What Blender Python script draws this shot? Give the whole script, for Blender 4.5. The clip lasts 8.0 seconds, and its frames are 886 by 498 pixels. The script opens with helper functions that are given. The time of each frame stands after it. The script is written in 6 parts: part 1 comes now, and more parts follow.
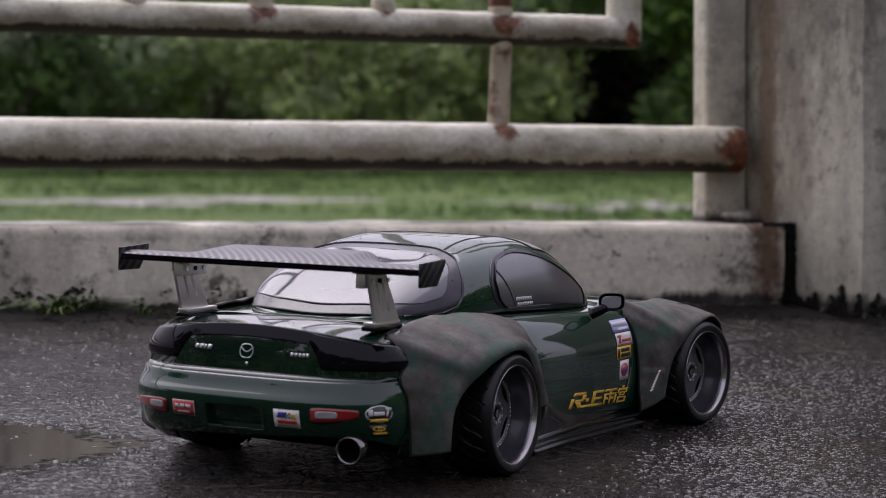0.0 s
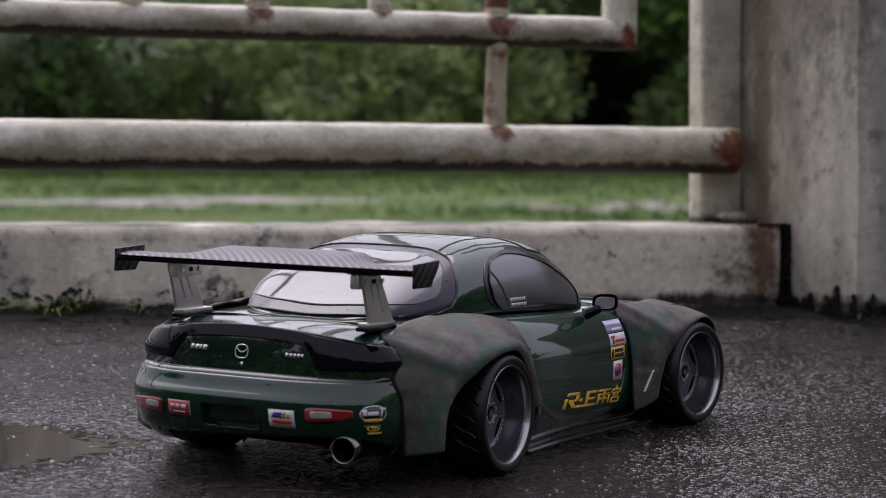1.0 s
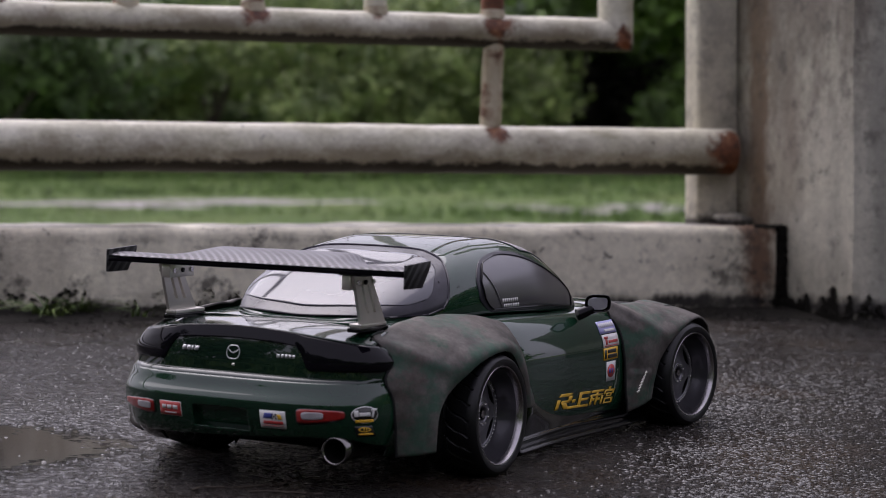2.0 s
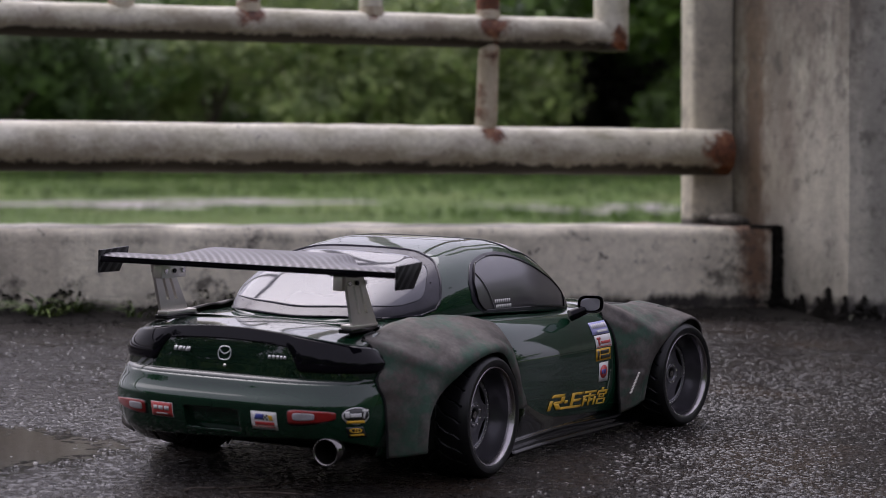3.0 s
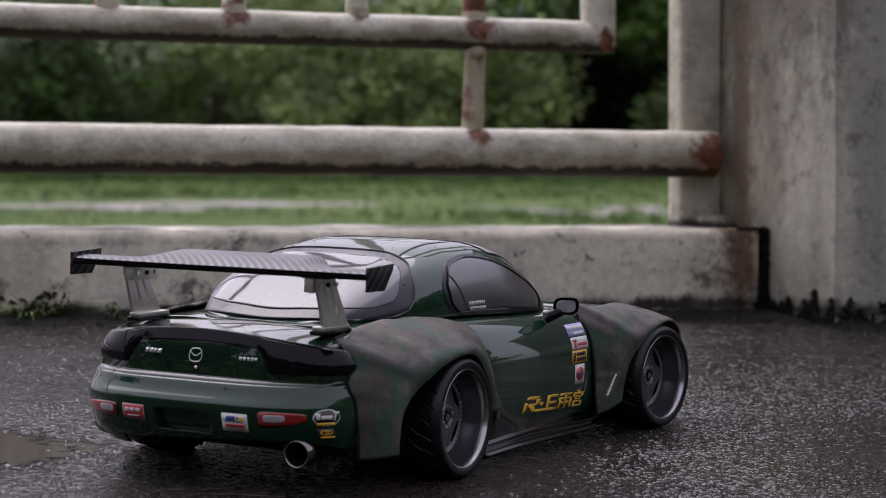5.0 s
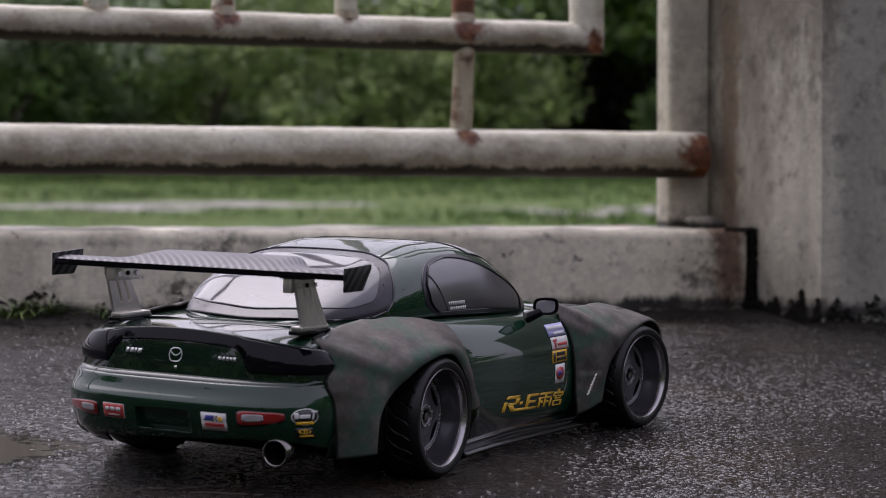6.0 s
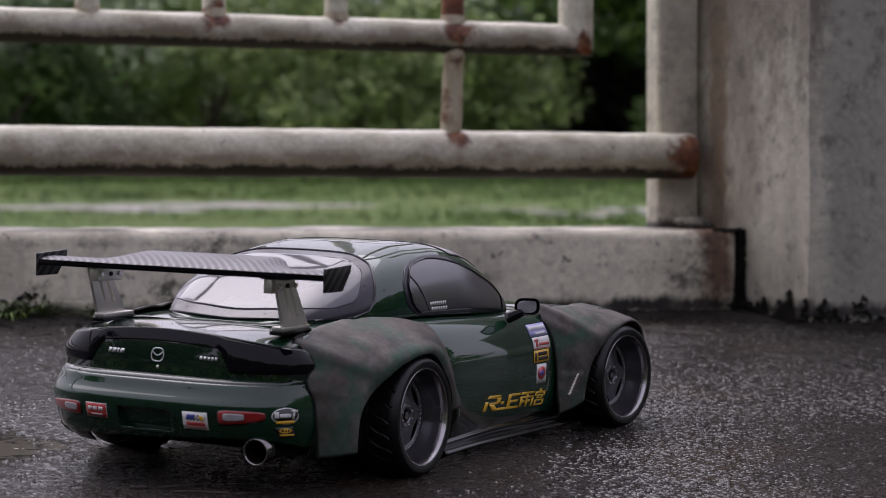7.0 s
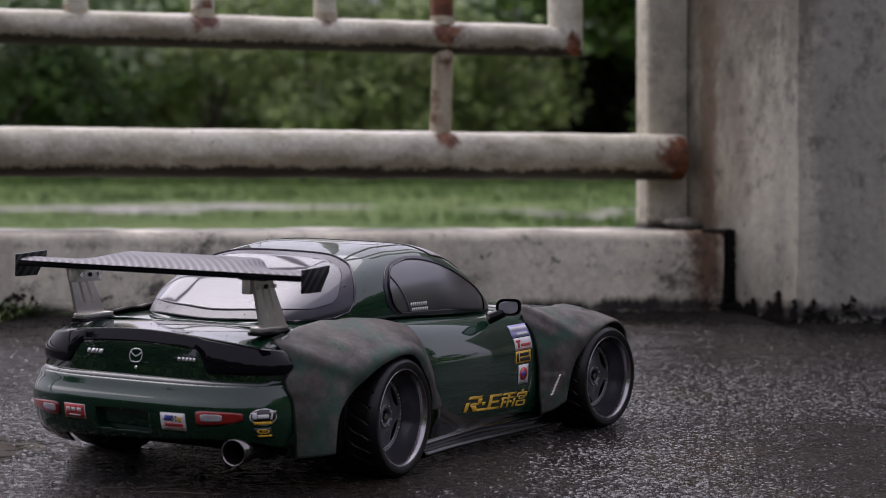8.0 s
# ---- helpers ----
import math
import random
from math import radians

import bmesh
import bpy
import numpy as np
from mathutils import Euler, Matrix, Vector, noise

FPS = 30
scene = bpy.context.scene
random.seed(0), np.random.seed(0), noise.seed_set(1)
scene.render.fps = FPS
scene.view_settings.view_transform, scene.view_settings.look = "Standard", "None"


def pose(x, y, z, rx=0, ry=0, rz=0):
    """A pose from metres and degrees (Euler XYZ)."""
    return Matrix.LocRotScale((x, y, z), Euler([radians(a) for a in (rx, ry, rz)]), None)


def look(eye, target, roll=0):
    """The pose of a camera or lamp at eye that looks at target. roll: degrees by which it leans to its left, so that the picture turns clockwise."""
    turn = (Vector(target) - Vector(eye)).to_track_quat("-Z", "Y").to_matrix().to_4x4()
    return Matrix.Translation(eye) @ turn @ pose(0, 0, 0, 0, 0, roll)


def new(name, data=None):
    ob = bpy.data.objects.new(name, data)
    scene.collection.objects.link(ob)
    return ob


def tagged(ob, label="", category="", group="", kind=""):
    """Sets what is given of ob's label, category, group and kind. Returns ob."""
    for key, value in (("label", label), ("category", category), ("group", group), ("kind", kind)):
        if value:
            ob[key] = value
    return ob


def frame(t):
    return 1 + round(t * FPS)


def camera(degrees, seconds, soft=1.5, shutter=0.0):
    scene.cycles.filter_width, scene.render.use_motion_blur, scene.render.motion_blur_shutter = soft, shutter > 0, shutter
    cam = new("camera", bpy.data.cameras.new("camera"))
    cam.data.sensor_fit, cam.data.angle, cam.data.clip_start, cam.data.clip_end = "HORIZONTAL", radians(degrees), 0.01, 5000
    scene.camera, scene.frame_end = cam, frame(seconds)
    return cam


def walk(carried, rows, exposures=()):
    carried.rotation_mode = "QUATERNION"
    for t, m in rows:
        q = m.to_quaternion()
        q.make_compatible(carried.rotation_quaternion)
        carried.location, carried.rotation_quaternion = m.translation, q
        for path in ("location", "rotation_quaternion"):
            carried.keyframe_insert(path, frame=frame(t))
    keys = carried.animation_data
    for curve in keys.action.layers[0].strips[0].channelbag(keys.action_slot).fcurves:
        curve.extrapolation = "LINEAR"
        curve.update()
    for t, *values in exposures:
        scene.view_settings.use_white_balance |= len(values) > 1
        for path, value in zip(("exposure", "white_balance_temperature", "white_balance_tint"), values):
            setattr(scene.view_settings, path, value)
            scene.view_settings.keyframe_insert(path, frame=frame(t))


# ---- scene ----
cam = camera(22.16, 8.0, soft=0.75)
cam.data.dof.use_dof = True
cam.data.dof.focus_distance = 1.25
cam.data.dof.aperture_fstop = 18.0
# seconds, eye x, y, z, yaw, pitch, roll
ROWS = [
    (0.0, -0.3702, -1.1201, 0.1791, -20.459, -3.325, -1.716),
    (0.5, -0.3719, -1.1263, 0.1792, -20.478, -3.301, -1.730),
    (1.0, -0.3705, -1.1278, 0.1799, -20.488, -3.312, -1.715),
    (1.5, -0.3681, -1.1285, 0.1794, -20.479, -3.278, -1.709),
    (3.0, -0.3625, -1.1299, 0.1800, -20.490, -3.267, -1.707),
    (3.5, -0.3592, -1.1313, 0.1800, -20.477, -3.257, -1.697),
    (4.0, -0.3569, -1.1319, 0.1798, -20.492, -3.231, -1.696),
    (4.5, -0.3531, -1.1320, 0.1800, -20.473, -3.220, -1.707),
    (6.0, -0.3416, -1.1463, 0.1812, -20.460, -3.206, -1.702),
    (6.5, -0.3399, -1.1572, 0.1820, -20.457, -3.199, -1.689),
    (7.0, -0.3356, -1.1599, 0.1821, -20.451, -3.186, -1.679),
    (7.5, -0.3302, -1.1616, 0.1820, -20.459, -3.165, -1.664),
    (8.0, -0.3254, -1.1630, 0.1820, -20.452, -3.151, -1.667),
]
walk(cam, [(t, pose(x, y, z, 90 + pitch, roll, yaw)) for t, x, y, z, yaw, pitch, roll in ROWS],
     exposures=[(0.0, 0.51, 6250, 22), (8.0, 0.51, 6250, 22)])

# ---- daylight: wet overcast afternoon ----
SUN_UP, SUN_ROUND = 56.0, -15.0
world = bpy.data.worlds.new("overcast_sky")
scene.world = world
world.use_nodes = True
wn = world.node_tree.nodes
wl = world.node_tree.links
sky = wn.new("ShaderNodeTexSky")
sky.sky_type = "NISHITA"
sky.sun_disc = False
sky.sun_elevation, sky.sun_rotation = radians(SUN_UP), radians(SUN_ROUND)
sky.dust_density, sky.air_density = 6.0, 1.0
sky_mix = wn.new("ShaderNodeHueSaturation")
sky_mix.inputs["Saturation"].default_value = 0.25
wl.new(sky.outputs[0], sky_mix.inputs["Color"])
veil = wn.new("ShaderNodeMix")
veil.data_type = "RGBA"
veil.inputs[0].default_value = 0.5
veil.inputs[7].default_value = (4.6, 4.5, 5.25, 1)      # even cloud cover
wl.new(sky_mix.outputs[0], veil.inputs[6])
wl.new(veil.outputs[2], wn["Background"].inputs["Color"])
wn["Background"].inputs["Strength"].default_value = 0.15
sun = new("sun", bpy.data.lights.new("sun", "SUN"))
sun.data.energy, sun.data.angle, sun.data.color = 1.1, radians(70), (1.0, 0.97, 0.93)
az = radians(SUN_ROUND)
sun.matrix_world = look((math.sin(az) * 6, math.cos(az) * 6, 6 * math.tan(radians(SUN_UP))), (0, 0, 0))


# ---- materials ----
def nodes_of(name):
    m = bpy.data.materials.new(name)
    m.use_nodes = True
    t = m.node_tree
    return m, t.nodes, t.links, t.nodes["Principled BSDF"]


def noise_node(n, l, scale, detail=6.0, rough=0.6, co=None, stretch=None):
    x = n.new("ShaderNodeTexNoise")
    x.inputs["Scale"].default_value = scale
    x.inputs["Detail"].default_value = detail
    x.inputs["Roughness"].default_value = rough
    if co is None:
        co = n.new("ShaderNodeTexCoord").outputs["Object"]
    if stretch:
        mp = n.new("ShaderNodeMapping")
        mp.inputs["Scale"].default_value = stretch
        l.new(co, mp.inputs["Vector"])
        co = mp.outputs[0]
    l.new(co, x.inputs["Vector"])
    return x.outputs["Fac"]


def ramp(n, l, fac, stops):
    r = n.new("ShaderNodeValToRGB")
    el = r.color_ramp.elements
    while len(el) < len(stops):
        el.new(0.5)
    for e, (p, c) in zip(el, stops):
        e.position = p
        e.color = (*c, 1) if len(c) == 3 else c
    l.new(fac, r.inputs["Fac"])
    return r.outputs["Color"]


def mixed(n, l, fac, a, b):
    x = n.new("ShaderNodeMix")
    x.data_type = "RGBA"
    for sock, v in ((x.inputs[0], fac), (x.inputs[6], a), (x.inputs[7], b)):
        if isinstance(v, (int, float)):
            sock.default_value = v
        elif isinstance(v, tuple):
            sock.default_value = (*v, 1)
        else:
            l.new(v, sock)
    return x.outputs[2]


def math_node(n, l, op, a, b=0.0):
    x = n.new("ShaderNodeMath")
    x.operation = op
    x.use_clamp = op == "ADD"
    for sock, v in ((x.inputs[0], a), (x.inputs[1], b)):
        if isinstance(v, (int, float)):
            sock.default_value = v
        else:
            l.new(v, sock)
    return x.outputs[0]


def bump(n, l, p, height, strength, distance):
    b = n.new("ShaderNodeBump")
    b.inputs["Strength"].default_value = strength
    b.inputs["Distance"].default_value = distance
    l.new(height, b.inputs["Height"])
    l.new(b.outputs[0], p.inputs["Normal"])


def plain(name, colour, rough=0.5, metal=0.0, coat=0.0, grain=0.0, scale=200.0, var=0.15):
    """A small-part material: base colour with faint mottling and grain."""
    m, n, l, p = nodes_of(name)
    f = noise_node(n, l, scale * 0.2, 4)
    c = ramp(n, l, f, [(0.3, tuple(v * (1 - var) for v in colour)), (0.7, tuple(min(1, v * (1 + var)) for v in colour))])
    l.new(c, p.inputs["Base Color"])
    p.inputs["Metallic"].default_value = metal
    p.inputs["Roughness"].default_value = rough
    p.inputs["Coat Weight"].default_value = coat
    p.inputs["Coat Roughness"].default_value = 0.04
    if grain:
        bump(n, l, p, noise_node(n, l, scale * 4, 3), grain, 0.0004)
    return m


def painted_concrete(name, tint, grime=(0.035, 0.03, 0.026), stains=0.5, washes=(), spots=1.0):
    """Old white paint on concrete: mottling, broad brown stains, mould spots and chips."""
    m, n, l, p = nodes_of(name)
    co = n.new("ShaderNodeTexCoord").outputs["Object"]
    base = ramp(n, l, noise_node(n, l, 11, 10, 0.7, co), [(0.3, tuple(v * 0.6 for v in tint)), (0.5, tint), (0.72, tuple(min(1, v * 1.25) for v in tint))])
    patch = ramp(n, l, noise_node(n, l, 4.5, 7, 0.62, co, (1.3, 1.3, 0.7)), [(0.5, (0, 0, 0)), (0.66, (1, 1, 1))])
    base = mixed(n, l, math_node(n, l, "MULTIPLY", patch, stains), base, (0.16, 0.115, 0.08))
    sep = n.new("ShaderNodeSeparateXYZ")
    l.new(co, sep.inputs[0])
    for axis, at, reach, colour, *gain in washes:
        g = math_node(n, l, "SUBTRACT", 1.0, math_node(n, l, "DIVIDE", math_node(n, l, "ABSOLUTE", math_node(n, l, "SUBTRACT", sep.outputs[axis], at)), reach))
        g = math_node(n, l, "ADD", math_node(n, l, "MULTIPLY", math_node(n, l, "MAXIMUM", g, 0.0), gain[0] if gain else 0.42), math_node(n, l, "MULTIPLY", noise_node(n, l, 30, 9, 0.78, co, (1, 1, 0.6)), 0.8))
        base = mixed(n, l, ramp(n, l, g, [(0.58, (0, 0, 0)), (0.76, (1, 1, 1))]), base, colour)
    # rain streaks
    run = ramp(n, l, noise_node(n, l, 22, 6, 0.65, co, (1, 1, 0.09)), [(0.5, (0, 0, 0)), (0.7, (1, 1, 1))])
    base = mixed(n, l, math_node(n, l, "MULTIPLY", run, 0.3), base, tuple(v * 0.36 for v in tint))
    fine = ramp(n, l, noise_node(n, l, 130, 6, 0.75, co), [(0.3, (0.72, 0.72, 0.72)), (0.7, (1.2, 1.2, 1.2))])
    x = n.new("ShaderNodeMix")
    x.data_type, x.blend_type = "RGBA", "MULTIPLY"
    x.inputs[0].default_value = 0.7
    l.new(base, x.inputs[6])
    l.new(fine, x.inputs[7])
    base = x.outputs[2]
    mould = ramp(n, l, math_node(n, l, "MULTIPLY", noise_node(n, l, 34, 9, 0.75, co), math_node(n, l, "ADD", noise_node(n, l, 5, 3, 0.5, co), 0.5)), [(0.52, (0, 0, 0)), (0.62, (1, 1, 1))])
    base = mixed(n, l, math_node(n, l, "MULTIPLY", mould, 0.85 * spots), base, tuple(v * 1.3 for v in grime))
    pit = ramp(n, l, noise_node(n, l, 75, 3, 0.5, co), [(0.68, (0, 0, 0)), (0.73, (1, 1, 1))])
    base = mixed(n, l, math_node(n, l, "MULTIPLY", pit, 0.8 * spots), base, grime)
    l.new(base, p.inputs["Base Color"])
    p.inputs["Roughness"].default_value = 0.6
    bump(n, l, p, noise_node(n, l, 90, 9, 0.75, co), 0.6, 0.005)
    return m


def painted_pipe():
    """Cream paint on steel pipe: grime, flakes, ragged mould hanging along the foot of both rails that also paints
    their underside shade, rust blooms at the welds.
    """
    m, n, l, p = nodes_of("weathered_white_pipe_paint")
    co = n.new("ShaderNodeTexCoord").outputs["Object"]
    base = ramp(n, l, noise_node(n, l, 30, 9, 0.7, co, (0.5, 1, 1)), [(0.3, (0.36, 0.335, 0.23)), (0.48, (0.6, 0.575, 0.45)), (0.7, (0.76, 0.735, 0.63))])
    fine = ramp(n, l, noise_node(n, l, 170, 7, 0.75, co), [(0.3, (0.7, 0.69, 0.66)), (0.62, (1.1, 1.1, 1.1))])
    x = n.new("ShaderNodeMix")
    x.data_type, x.blend_type = "RGBA", "MULTIPLY"
    x.inputs[0].default_value = 0.8
    l.new(base, x.inputs[6])
    l.new(fine, x.inputs[7])
    base = x.outputs[2]
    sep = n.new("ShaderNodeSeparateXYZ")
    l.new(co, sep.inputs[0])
    # mould and underside shade are painted together, as bands at each rail's foot
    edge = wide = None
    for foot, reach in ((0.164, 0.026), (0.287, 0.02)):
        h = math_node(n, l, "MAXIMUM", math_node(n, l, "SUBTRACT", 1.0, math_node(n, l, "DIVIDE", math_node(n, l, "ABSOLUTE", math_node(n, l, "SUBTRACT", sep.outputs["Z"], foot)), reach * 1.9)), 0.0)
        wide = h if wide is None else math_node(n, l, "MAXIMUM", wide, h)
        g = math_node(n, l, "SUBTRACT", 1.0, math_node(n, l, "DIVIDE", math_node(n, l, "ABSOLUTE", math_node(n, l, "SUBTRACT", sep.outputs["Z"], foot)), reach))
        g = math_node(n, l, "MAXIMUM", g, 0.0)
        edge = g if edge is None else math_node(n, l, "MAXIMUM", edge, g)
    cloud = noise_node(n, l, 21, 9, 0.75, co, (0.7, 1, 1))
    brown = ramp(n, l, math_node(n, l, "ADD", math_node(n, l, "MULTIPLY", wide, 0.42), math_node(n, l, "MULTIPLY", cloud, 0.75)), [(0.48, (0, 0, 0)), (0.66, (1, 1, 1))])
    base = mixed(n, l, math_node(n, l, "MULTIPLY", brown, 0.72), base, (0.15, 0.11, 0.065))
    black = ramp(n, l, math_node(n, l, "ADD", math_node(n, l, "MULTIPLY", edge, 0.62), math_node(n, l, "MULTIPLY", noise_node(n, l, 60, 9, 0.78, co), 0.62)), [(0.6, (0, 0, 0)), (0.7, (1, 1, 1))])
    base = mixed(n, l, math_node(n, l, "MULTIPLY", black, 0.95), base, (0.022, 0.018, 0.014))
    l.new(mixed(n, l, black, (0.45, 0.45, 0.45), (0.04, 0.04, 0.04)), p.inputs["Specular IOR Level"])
    spot = ramp(n, l, noise_node(n, l, 85, 5, 0.6, co), [(0.66, (0, 0, 0)), (0.72, (1, 1, 1))])
    base = mixed(n, l, math_node(n, l, "MULTIPLY", spot, 0.8), base, (0.06, 0.05, 0.042))
    blooms = None
    for spot_at, reach in (((0.4575, 0.9, 0.309), 0.03), ((0.712, 0.9, 0.19), 0.045), ((0.2151, 0.905, 0.318), 0.026), ((0.336, 0.905, 0.318), 0.014), ((0.594, 0.9, 0.3), 0.022), ((0.458, 0.905, 0.207), 0.02)):
        dn = n.new("ShaderNodeVectorMath")
        dn.operation = "DISTANCE"
        dn.inputs[1].default_value = spot_at
        l.new(co, dn.inputs[0])
        g = math_node(n, l, "MAXIMUM", math_node(n, l, "SUBTRACT", 1.0, math_node(n, l, "DIVIDE", dn.outputs["Value"], reach)), 0.0)
        blooms = g if blooms is None else math_node(n, l, "MAXIMUM", blooms, g)
    rust = ramp(n, l, noise_node(n, l, 90, 8, 0.75, co), [(0.32, (0.025, 0.012, 0.009)), (0.52, (0.15, 0.052, 0.022)), (0.7, (0.3, 0.15, 0.075))])
    where = ramp(n, l, math_node(n, l, "ADD", math_node(n, l, "MULTIPLY", blooms, 0.5), math_node(n, l, "MULTIPLY", noise_node(n, l, 60, 9, 0.78, co), 0.95)), [(0.62, (0, 0, 0)), (0.76, (1, 1, 1))])
    gate = ramp(n, l, blooms, [(0.02, (0, 0, 0)), (0.2, (1, 1, 1))])
    base = mixed(n, l, math_node(n, l, "MULTIPLY", where, gate), base, rust)
    l.new(base, p.inputs["Base Color"])
    p.inputs["Roughness"].default_value = 0.5
    bump(n, l, p, noise_node(n, l, 120, 7, 0.72, co), 0.45, 0.002)
    return m


def rusty(name, share):
    m, n, l, p = nodes_of(name)
    co = n.new("ShaderNodeTexCoord").outputs["Object"]
    rust = ramp(n, l, noise_node(n, l, 60, 8, 0.7, co), [(0.3, (0.025, 0.012, 0.008)), (0.55, (0.16, 0.055, 0.022)), (0.8, (0.3, 0.13, 0.06))])
    white = ramp(n, l, noise_node(n, l, 30, 6, 0.6, co), [(0.3, (0.3, 0.25, 0.16)), (0.7, (0.56, 0.5, 0.37))])
    f = ramp(n, l, noise_node(n, l, 22, 7, 0.65, co), [(0.62 - share * 0.4, (0, 0, 0)), (0.72 - share * 0.4, (1, 1, 1))])
    l.new(mixed(n, l, f, white, rust), p.inputs["Base Color"])
    p.inputs["Roughness"].default_value = 0.75
    bump(n, l, p, noise_node(n, l, 150, 6, 0.7, co), 0.6, 0.002)
    return m


def wet_asphalt():
    """Dark wet tarmac: coarse glistening grains, thin water in the low spots."""
    m, n, l, p = nodes_of("wet_asphalt")
    co = n.new("ShaderNodeTexCoord").outputs["Object"]
    v = n.new("ShaderNodeTexVoronoi")
    v.inputs["Scale"].default_value = 330
    l.new(co, v.inputs["Vector"])
    grain = v.outputs["Distance"]
    tone = noise_node(n, l, 9, 6, 0.6, co)
    base = ramp(n, l, tone, [(0.3, (0.007, 0.0058, 0.0052)), (0.7, (0.023, 0.0185, 0.0155))])
    silt = ramp(n, l, noise_node(n, l, 6, 4, 0.55, co), [(0.52, (0, 0, 0)), (0.66, (1, 1, 1))])
    base = mixed(n, l, math_node(n, l, "MULTIPLY", silt, 0.7), base, (0.034, 0.021, 0.011))
    chip = ramp(n, l, v.outputs["Color"], [(0.62, (0, 0, 0)), (0.9, (1, 1, 1))])
    base = mixed(n, l, math_node(n, l, "MULTIPLY", chip, 0.2), base, (0.1, 0.09, 0.085))
    # puddle in the hollow beside the car: broad, soft-edged
    sep = n.new("ShaderNodeSeparateXYZ")
    l.new(co, sep.inputs[0])
    d = n.new("ShaderNodeVectorMath")
    d.operation = "DISTANCE"
    d.inputs[1].default_value = (-0.183, 0.075, 0)
    l.new(co, d.inputs[0])
    near = d.outputs["Value"]
    film = math_node(n, l, "SUBTRACT", 0.37, math_node(n, l, "MULTIPLY", near, 2.6))
    film = math_node(n, l, "ADD", film, math_node(n, l, "MULTIPLY", noise_node(n, l, 13, 5, 0.6, co), 0.45))
    film = math_node(n, l, "ADD", film, math_node(n, l, "MULTIPLY", noise_node(n, l, 85, 6, 0.7, co), 0.5))
    wet = ramp(n, l, film, [(0.6, (0, 0, 0)), (0.66, (1, 1, 1))])
    damp = ramp(n, l, noise_node(n, l, 16, 5, 0.6, co), [(0.38, (0.42, 0.42, 0.42)), (0.62, (0.22, 0.22, 0.22))])
    rough = mixed(n, l, wet, damp, (0.03, 0.03, 0.03))
    l.new(base, p.inputs["Base Color"])
    p.inputs["IOR"].default_value = 1.38
    # the tarmac drains towards the puddle and is drier away from it
    drain = math_node(n, l, "SUBTRACT", 0.55, math_node(n, l, "MULTIPLY", sep.outputs["X"], 1.5))
    drain = math_node(n, l, "MINIMUM", math_node(n, l, "MAXIMUM", drain, 0.0), 1.0)
    damp_gloss = math_node(n, l, "ADD", 0.11, math_node(n, l, "MULTIPLY", drain, 0.17))
    l.new(mixed(n, l, wet, damp_gloss, (0.5, 0.5, 0.5)), p.inputs["Specular IOR Level"])
    h = math_node(n, l, "MULTIPLY", grain, 1.0)
    h2 = math_node(n, l, "ADD", h, math_node(n, l, "MULTIPLY", noise_node(n, l, 70, 5, 0.65, co), 0.6))
    ripple = math_node(n, l, "MULTIPLY", noise_node(n, l, 38, 3, 0.5, co, (1, 0.6, 1)), 0.014)
    # flat films of water between the stones
    brim = math_node(n, l, "MULTIPLY", math_node(n, l, "MAXIMUM", math_node(n, l, "SUBTRACT", 1.0, math_node(n, l, "DIVIDE", near, 0.42)), 0.0), 0.13)
    pool = ramp(n, l, math_node(n, l, "ADD", noise_node(n, l, 150, 5, 0.7, co), brim), [(0.51, (0, 0, 0)), (0.64, (1, 1, 1))])
    l.new(mixed(n, l, pool, rough, (0.06, 0.06, 0.06)), p.inputs["Roughness"])
    chop = math_node(n, l, "ADD", math_node(n, l, "MULTIPLY", noise_node(n, l, 240, 3, 0.55, co), 0.05), 0.6)
    level = mixed(n, l, pool, h2, chop)
    flat = mixed(n, l, wet, level, ripple)
    bump(n, l, p, flat, 0.9, 0.006)
    # the road slopes a little; the puddle's surface lies level like the kerb
    tilt = n.new("ShaderNodeCombineXYZ")
    for k, c in enumerate((-0.0141, 0.0472, 0.9988)):
        tilt.inputs[k].default_value = c
    up = n.new("ShaderNodeCombineXYZ")
    up.inputs[2].default_value = 1.0
    l.new(mixed(n, l, wet, up.outputs[0], tilt.outputs[0]), p.inputs["Normal"].links[0].from_node.inputs["Normal"])
    return m


def foliage(name, dark, light):
    m, n, l, p = nodes_of(name)
    rnd = n.new("ShaderNodeNewGeometry").outputs["Random Per Island"]
    c = ramp(n, l, rnd, [(0.0, dark), (0.6, tuple((a + b) / 2 for a, b in zip(dark, light))), (1.0, light)])
    co = n.new("ShaderNodeTexCoord").outputs["Object"]
    big = ramp(n, l, noise_node(n, l, 2.2, 5, 0.6, co), [(0.35, (0.4, 0.42, 0.4)), (0.65, (1.6, 1.55, 1.35))])
    x = n.new("ShaderNodeMix")
    x.data_type, x.blend_type = "RGBA", "MULTIPLY"
    x.inputs[0].default_value = 1
    l.new(c, x.inputs[6])
    l.new(big, x.inputs[7])
    l.new(x.outputs[2], p.inputs["Base Color"])
    p.inputs["Roughness"].default_value = 0.55
    p.inputs["Subsurface Weight"].default_value = 0.0
    return m


